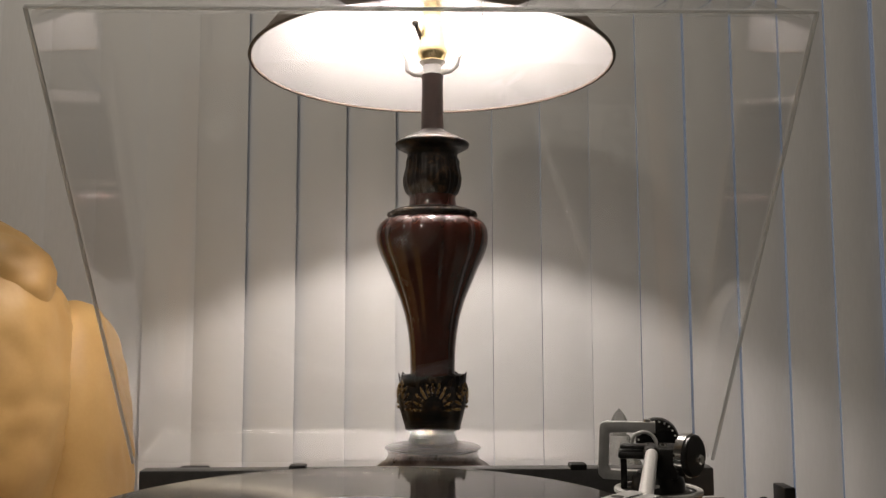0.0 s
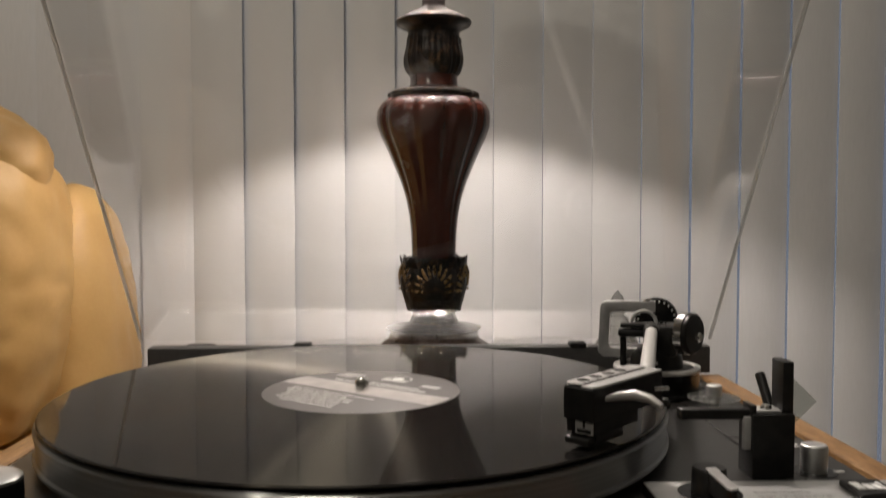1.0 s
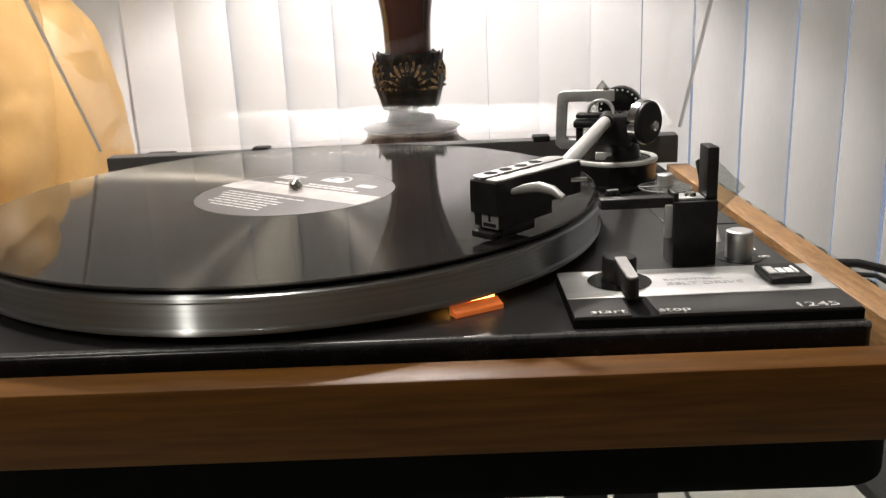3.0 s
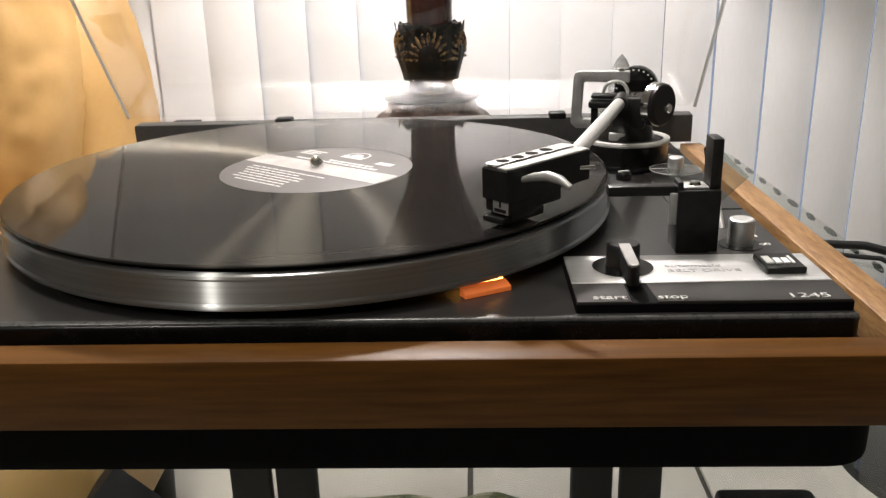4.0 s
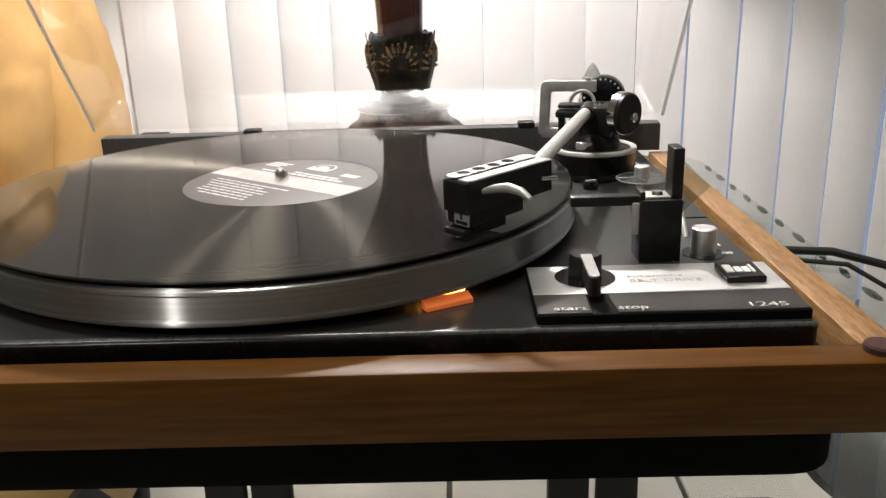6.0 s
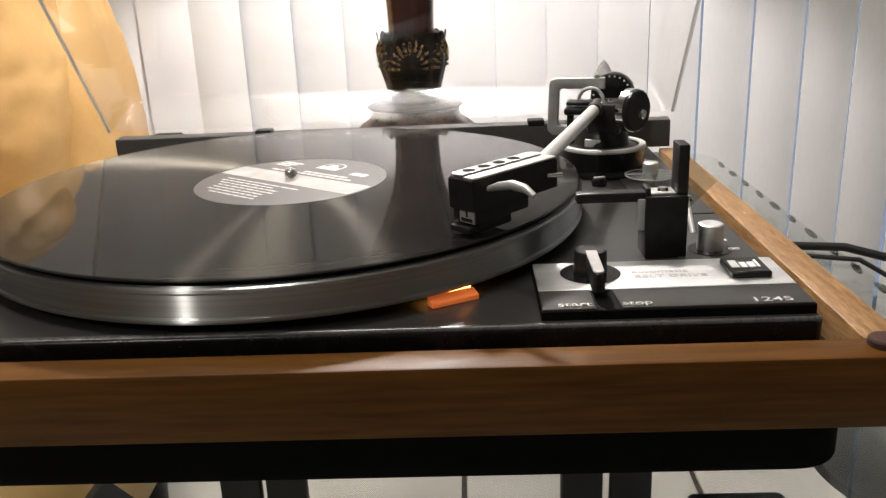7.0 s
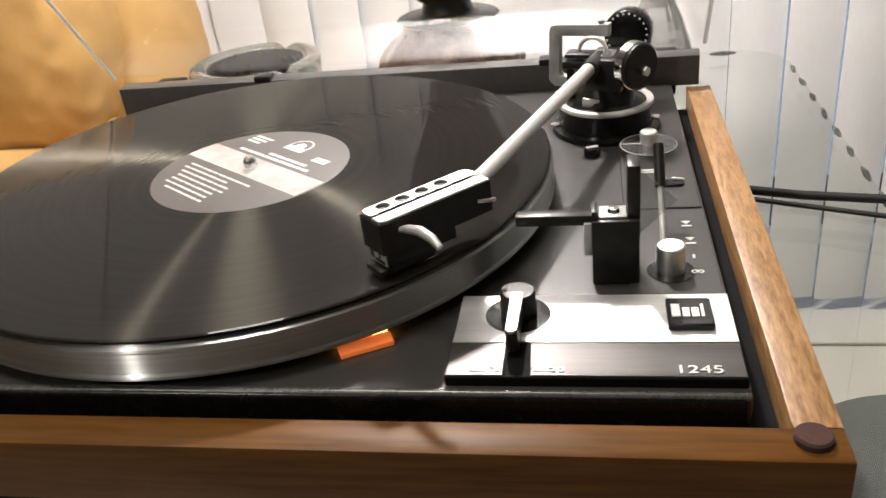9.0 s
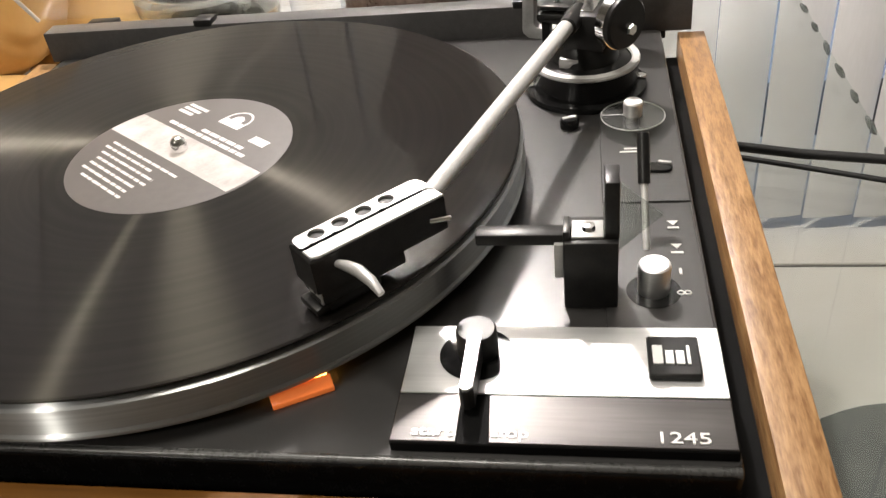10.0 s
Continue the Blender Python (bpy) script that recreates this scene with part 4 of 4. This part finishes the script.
def moulded_cover():
    """One moulded shell, deeper towards the front, with slightly drafted walls and rounded edges; the open rim stays sharp."""
    bm = bmesh.new()
    rim = [bm.verts.new(lid_pt(x, a, 0)) for x, a in ((RX0, 0), (RX1, 0), (RX1, RL), (RX0, RL))]
    pan = [bm.verts.new(lid_pt(x, a, d)) for x, a, d in ((RX0 + DR * DRAFT, QA, DR), (RX1 - DR * DRAFT, QA, DR), (RX1 - DF * DRAFT, QB, DF), (RX0 + DF * DRAFT, QB, DF))]
    walls = [bm.faces.new((rim[i], rim[(i + 1) % 4], pan[(i + 1) % 4], pan[i])) for i in range(4)]
    bm.faces.new(pan)
    walls[0].material_index = 1
    bmesh.ops.recalc_face_normals(bm, faces=bm.faces[:])
    round_edges = [e for e in bm.edges if not (e.verts[0] in rim and e.verts[1] in rim)]
    bmesh.ops.bevel(bm, geom=round_edges, offset=0.010, segments=5, affect="EDGES", profile=0.5, clamp_overlap=True)
    bmesh.ops.solidify(bm, geom=bm.faces[:], thickness=0.003)
    return bm


shell_ob = part("moulded_shell", moulded_cover(), M_LID, lid, "clear moulded shell with rounded edges", smooth=50)
shell_ob.data.materials.append(M_LIDR)
rim = [(RX0, 0.0), (RX1, 0.0), (RX1, RL), (RX0, RL)]
for i in range(1, 4):
    part("rim_edge", b_rod(lid_pt(*rim[i], 0), lid_pt(*rim[(i + 1) % 4], 0), 0.0013, 0.0013, 8), M_EDGE, lid, "bright cut edge")

# ---- cables behind the turntable ----
for k, (pts, r) in enumerate(((((0.200, 0.160, 0.512), (0.250, 0.149, 0.506), (0.300, 0.138, 0.5035), (0.352, 0.127, 0.5038), (0.42, 0.10, 0.49), (0.50, 0.06, 0.40), (0.56, 0.03, 0.20), (0.60, 0.02, 0.0)), 0.0030),
                              (((0.205, 0.150, 0.510), (0.255, 0.139, 0.504), (0.300, 0.125, 0.5022), (0.352, 0.103, 0.5028), (0.41, 0.07, 0.47), (0.47, 0.03, 0.34), (0.52, 0.00, 0.15), (0.55, -0.01, 0.0)), 0.0017))):
    solo("cable", b_tube(pts, r, 10), M_CABLE, "black lead trailing off the glass table", "cable", "leads of the turntable")

# ---- table lamp ----
LX, LY = 0.0425, 0.385
lamp = thing("table_lamp", (LX, LY, TOP), "table lamp with carved dark red column and brown shade, switched on", "lamp")


def leafy(n, depth, z0, z1):
    return lambda a, z: 1 + depth * math.sin(n * a) * (1 if z0 < z < z1 else 0) + depth * 0.6 * math.sin(2.7 * n * a + 260 * z) * (1 if z0 < z < z1 else 0)


part("foot", b_lathe([(0, TOP), (0.070, TOP), (0.071, TOP + 0.006), (0.068, TOP + 0.010), (0.069, TOP + 0.018), (0.066, TOP + 0.024), (0.067, 0.534), (0.0655, 0.541), (0.061, 0.549), (0.052, 0.558), (0.045, 0.563), (0.043, 0.568), (0.0435, 0.572)], LX, LY, 120,
     leafy(12, 0.022, 0.530, 0.562)), M_BASEC, lamp, "carved brown round foot", smooth=60)
part("foot_plate", b_lathe([(0.0, 0.5715), (0.045, 0.5735), (0.0465, 0.5745), (0.045, 0.5755), (0.030, 0.5770), (0.024, 0.580), (0.021, 0.588), (0.022, 0.592), (0, 0.592)], LX, LY, 72), M_BRONZE, lamp, "dark bronze plate")
cup = part("leaf_cup", b_lathe([(0.0, 0.5905), (0.0265, 0.5915), (0.0270, 0.5950), (0.0285, 0.6020), (0.0310, 0.6120), (0.0322, 0.6210), (0.0312, 0.6300), (0.0292, 0.6390), (0.0288, 0.6430), (0.0250, 0.6420), (0.0225, 0.6380)], LX, LY, 160,
           lambda a, z: 1 + (0.028 * math.sin(10 * a) + 0.016 * math.sin(34 * a + 240 * z)) * min(1, max(0, (z - 0.594) / 0.01))), M_BRONZE, lamp, "carved bronze leaf cup", smooth=60)
for k in range(10):
    a = 2 * math.pi * (k + 0.25) / 10
    leaf = bmesh.new()
    cx, cy = math.cos(a), math.sin(a)
    rows = []
    for i in range(7):
        s = i / 6
        z = 0.6330 + 0.0118 * s
        r = 0.0300 + 0.0012 * math.sin(s * 3.0) + 0.0022 * s * s
        w = 0.0078 * math.sqrt(max(0.0, 1 - s ** 1.6)) + 0.0003
        rows.append([leaf.verts.new((LX + r * cx - q * w * cy, LY + r * cy + q * w * cx, z + (0.001 if q == 0 else 0))) for q in (-1, -0.5, 0, 0.5, 1)])
        for q, vtx in zip((-1, -0.5, 0, 0.5, 1), rows[-1]):
            vtx.co += Vector((cx, cy, 0)) * (0.0012 * (1 - abs(q)))
    for lo, hi in zip(rows, rows[1:]):
        for i in range(4):
            leaf.faces.new((lo[i], lo[i + 1], hi[i + 1], hi[i]))
    bmesh.ops.solidify(leaf, geom=leaf.faces[:], thickness=0.001)
    part("leaf", leaf, M_BRONZE, cup, smooth=60)
# fans of carved gilt fingers round the cup
for k in range(5):
    a0 = -math.pi / 2 + 2 * math.pi * k / 5
    fan = []
    for i in range(11):
        phi = radians(-88 + 17.6 * i)
        pts = []
        for s in (0.0, 0.35, 0.7, 1.0):
            rho = 0.0105 + (0.0080 + 0.0022 * math.cos(phi)) * s
            z = 0.6115 + rho * math.cos(phi) * 1.30
            a = a0 + rho * math.sin(phi) / 0.031
            r = 0.0326 - 0.0030 * max(0.0, (z - 0.628) / 0.012) + 0.0010 * math.sin(3 * s)
            pts.append((LX + r * math.cos(a), LY + r * math.sin(a), z))
        fan.append(b_tube(pts, lambda s: 0.0005 + 0.0011 * math.sin(0.5 + 2.3 * s), 7))
    part("leaf_fan", b_join(*fan), M_GILT, cup, "worn gilt carved leaf", smooth=60)
# vase-shaped column with eight lobes that fade towards the neck
col = [(0.0215, 0.6380), (0.0217, 0.6500), (0.0222, 0.6670), (0.0238, 0.6830), (0.0268, 0.6990), (0.0318, 0.7150), (0.0385, 0.7310), (0.0455, 0.7470), (0.0512, 0.7590), (0.0545, 0.7690), (0.0553, 0.7760), (0.0545, 0.7830),
       (0.0515, 0.7890), (0.0470, 0.7930), (0.0430, 0.7950), (0.036, 0.7958)]
part("column", b_lathe(col, LX, LY, 192, lambda a, z: 1 - (0.055 * min(1, max(0.25, (z - 0.66) / 0.08))) * (abs(math.cos(5 * a + 0.4)) ** 8)), M_REDWOOD, lamp, "lobed dark red lacquered column", smooth=70)
part("collar", b_lathe([(0.034, 0.7950), (0.0425, 0.7955), (0.0440, 0.7980), (0.0428, 0.8005), (0.0360, 0.8035), (0.0270, 0.8050), (0.0225, 0.8060), (0.020, 0.806)], LX, LY, 144, lambda a, z: 1 + 0.022 * math.sin(16 * a) * (1 if z < 0.803 else 0)), M_BRONZE, lamp, "scalloped bronze collar", smooth=60)
part("upper_neck", b_lathe([(0.0245, 0.8050), (0.0232, 0.8090), (0.0226, 0.8140), (0.0230, 0.8180)], LX, LY, 64), M_REDWOOD, lamp, "red lacquered neck")
part("upper_cup", b_lathe([(0.0222, 0.8160), (0.0258, 0.8210), (0.0280, 0.8280), (0.0284, 0.8350), (0.0270, 0.8420), (0.0258, 0.8480), (0.0262, 0.8520), (0.0246, 0.8560), (0.0250, 0.8600), (0.0300, 0.8625), (0.0356, 0.8655), (0.0366, 0.8685), (0.0352, 0.8702), (0.0260, 0.8755), (0.0140, 0.8805), (0.0118, 0.8830)], LX, LY, 160,
     lambda a, z: 1 + (0.030 * math.sin(9 * a + 60 * z) + 0.012 * math.sin(31 * a)) * (1 if 0.818 < z < 0.853 else 0.25 if z > 0.871 else 0)), M_BRONZE, lamp, "carved bronze upper cup and flange", smooth=60)
part("stem", b_lathe([(0.0118, 0.8800), (0.0112, 0.8850), (0.0104, 0.9340), (0.0110, 0.9360), (0.0110, 0.9385), (0, 0.9390)], LX, LY, 40), M_STEM, lamp, "dark plain stem")
sock = part("socket", b_lathe([(0, 0.9385), (0.0085, 0.9385), (0.0090, 0.9480), (0.0130, 0.9520), (0, 0.9525)], LX, LY, 32), M_PORC, lamp, "white lamp socket")
part("socket_cap", b_lathe([(0, 0.9515), (0.0105, 0.9525), (0.0150, 0.9600), (0.0150, 0.9655), (0.0135, 0.9680), (0.0120, 0.9950), (0.0100, 1.0000), (0.0085, 1.0530), (0, 1.0530)], LX, LY, 32), M_BRASS, sock, "brass socket shell")
part("harp_saddle", b_tube([(LX - 0.0250, LY, 0.9520), (LX - 0.0245, LY, 0.9440), (LX - 0.0180, LY, 0.9400), (LX, LY, 0.9392), (LX + 0.0180, LY, 0.9440), (LX + 0.0245, LY, 0.9500), (LX + 0.0250, LY, 0.9580)], 0.0030, 10), M_PORC, sock, "pale harp saddle")
part("switch_key", b_rod((LX - 0.010, LY - 0.004, 0.9740), (LX - 0.016, LY - 0.008, 0.9870), 0.0026, 0.0022, 10), M_BRONZE, sock)
part("switch_knob", turned(b_lathe([(0, -0.004), (0.0034, -0.002), (0.0036, 0.001), (0, 0.004)], n=14), Matrix.Translation((LX - 0.017, LY - 0.009, 0.9890))), M_BRONZE, sock)
for sx in (-1, 1):
    part("harp_wire", b_tube([(LX + sx * 0.025, LY, 0.953), (LX + sx * 0.050, LY, 1.00), (LX + sx * 0.055, LY, 1.06), (LX + sx * 0.035, LY, 1.12), (LX, LY, 1.135)], 0.0012, 8), M_PORC, sock)
part("bulb", b_lathe([(0.008, 1.052), (0.013, 1.056), (0.0165, 1.064), (0.0175, 1.074), (0.0155, 1.084), (0.009, 1.091), (0, 1.0925)], LX, LY, 28), M_BULB, lamp, "lit warm light bulb")
SH = [(0.1780, 0.9480), (0.1560, 0.9780), (0.1340, 1.0120), (0.1140, 1.0500), (0.0980, 1.0900), (0.0880, 1.1300)]
shade = part("shade", b_lathe(SH + [(r - 0.0012, z) for r, z in SH[::-1]], LX, LY, 96), M_SHADE, lamp, "flared brown fabric lampshade", smooth=60)
part("lining", b_lathe([(r - 0.0016, z + 0.0005) for r, z in SH], LX, LY, 96), M_LINING, shade, "white shade lining", smooth=60)
part("shade_rim", b_tube([(LX + 0.1778 * math.cos(a), LY + 0.1778 * math.sin(a), 0.948) for a in [2 * math.pi * i / 96 for i in range(96)]], 0.0018, 8, True), M_SHADE, shade)
part("spider", b_join(*[b_rod((LX, LY, 1.1325), (LX + 0.0865 * math.cos(a), LY + 0.0865 * math.sin(a), 1.127), 0.0014, 0.0014, 8) for a in (0.5, 2.6, 4.7)]), M_BRASS, shade)

# ---- ashtray and crystal on the table ----
AX, AY = -0.162, 0.412
ash = thing("ashtray", (AX, AY, TOP), "round smoked glass ashtray with a dark bowl and notches", "ashtray")


tray = b_lathe([(0, TOP), (0.058, TOP), (0.062, TOP + 0.004), (0.066, TOP + 0.030), (0.066, TOP + 0.036), (0.062, TOP + 0.039), (0.053, TOP + 0.0385), (0.049, TOP + 0.034), (0.046, TOP + 0.012), (0, TOP + 0.010)], AX, AY, 72)
for vtx in tray.verts:
    a = math.atan2(vtx.co.y - AY, vtx.co.x - AX)
    for c in (1.35, 3.5, 5.6):
        d = abs((a - c + math.pi) % (2 * math.pi) - math.pi)
        if d < 0.16 and vtx.co.z > TOP + 0.031:
            vtx.co.z -= 0.009 * (1 - d / 0.16)
part("dish", tray, M_ASH, ash, "smoked glass dish", smooth=50)
part("bowl", b_lathe([(0.0485, TOP + 0.0355), (0.0472, TOP + 0.030), (0.0445, TOP + 0.0135), (0, TOP + 0.0115)], AX, AY, 60), M_ASHIN, ash, "dark inside")

CX, CY = 0.229, 0.413
cr = thing("crystal_bell", (CX, CY, TOP), "small cone-shaped crystal ornament with a knob on top", "ornament")
part("body", b_lathe([(0, TOP), (0.034, TOP), (0.035, TOP + 0.006), (0.030, TOP + 0.030), (0.022, TOP + 0.053), (0.014, TOP + 0.069), (0.010, TOP + 0.081), (0, TOP + 0.084)], CX, CY, 18), M_CRYSTAL, cr, smooth=0)
part("knob", b_lathe([(0, TOP + 0.078), (0.008, TOP + 0.084), (0.0105, TOP + 0.091), (0.005, TOP + 0.102), (0, TOP + 0.108)], CX, CY, 12), M_CRYSTAL, cr, smooth=0)

# ---- armchair ----
chair = thing("armchair", (-0.55, 0.2, FLOOR), "tan leather armchair with plump creased cushions", "armchair")


def cushion(x0, x1, y0, y1, z0, z1, puff, seed, n=26, power=3.2, wrinkle=0.004):
    """A plump rounded cushion: a cube mesh pulled to a superellipsoid, with soft wrinkles."""
    bm = bmesh.new()
    bmesh.ops.create_cube(bm, size=2)
    bmesh.ops.subdivide_edges(bm, edges=bm.edges[:], cuts=n, use_grid_fill=True)
    c = Vector(((x0 + x1) / 2, (y0 + y1) / 2, (z0 + z1) / 2))
    h = Vector(((x1 - x0) / 2, (y1 - y0) / 2, (z1 - z0) / 2))
    for vtx in bm.verts:
        p = vtx.co.copy()
        k = (abs(p.x) ** power + abs(p.y) ** power + abs(p.z) ** power) ** (1 / power)
        q = p / k
        q *= 1 + puff * (1 - max(abs(q.x * q.y), abs(q.y * q.z), abs(q.x * q.z)))
        w = Vector((q.x * h.x, q.y * h.y, q.z * h.z)) + c
        s = noise.noise(Vector((w.x * 15 + seed, w.y * 8, w.z * 2.5))) - 0.7 * abs(noise.noise(Vector((w.x * 13 + w.z * 2, w.y * 9 + seed, w.z * 6 - w.x * 3)))) + 0.25 * noise.noise(Vector((w.x * 40, w.y * 40 + seed, w.z * 60)))
        w += q.normalized() * wrinkle * s
        vtx.co = w
    return bm


part("back_cushion", cushion(-0.88, -0.380, 0.43, 0.64, 0.40, 0.812, 0.02, 3.0, n=40, power=3.6, wrinkle=0.014), M_LEATHER, chair, "creased tan back cushion", smooth=180)
part("headroll", cushion(-0.87, -0.380, 0.436, 0.60, 0.665, 0.822, 0.02, 8.0, n=40, power=2.4, wrinkle=0.016), M_LEATHER, chair, "rolled top of the back", smooth=180)
part("back_wing", cushion(-0.50, -0.335, 0.535, 0.74, 0.18, 0.722, 0.03, 5.0, n=40, power=2.7, wrinkle=0.009), M_LEATHER, chair, "plump side wing", smooth=180)
part("seat", cushion(-0.85, -0.315, -0.22, 0.50, 0.31, 0.452, 0.02, 7.0, power=4.5), M_LEATHER, chair, "flat tan seat cushion", smooth=180)
part("base", cushion(-0.84, -0.31, -0.20, 0.62, 0.06, 0.32, 0.0, 2.0, n=14, power=7), M_LEATHER, chair, smooth=180)
for lx in (-0.80, -0.36):
    for ly in (-0.15, 0.55):
        part("leg", b_rod((lx, ly, FLOOR), (lx, ly, 0.09), 0.018, 0.024, 14), M_IRON, chair)

# ---- things seen under the glass ----
solo("leaf_cushion", cushion(-0.19, 0.23, 0.37, 0.52, FLOOR, 0.042, 0.02, 4.0, n=18, power=2.8, wrinkle=0.010), M_LEAF, "leaf-patterned green and cream cushion on the floor", "cushion", smooth=180)
solo("dark_box", turned(b_box(-0.09, 0.11, -0.05, 0.05, 0, 0.06, 0.004), Matrix.Translation((0.04, 0.29, FLOOR)) @ Matrix.Rotation(-0.15, 4, "Z")), M_SOFTB, "flat black box lying on the tiled floor", "box")

# ---- floor tiles ----
tile_me = None
for i in range(-8, 8):
    for j in range(-9, 3):
        if tile_me is None:
            tb = b_box(-0.163, 0.163, -0.163, 0.163, -0.006, 0.0, 0.0015, 1)
            tile_me = bpy.data.meshes.new("tile")
            tb.to_mesh(tile_me)
            tb.free()
            tile_me.materials.append(M_TILE)
        t_ob = new("tile", tile_me)
        t_ob.parent = floor
        t_ob.location = (-0.097 + 0.334 * i, 0.20 + 0.334 * j, FLOOR)
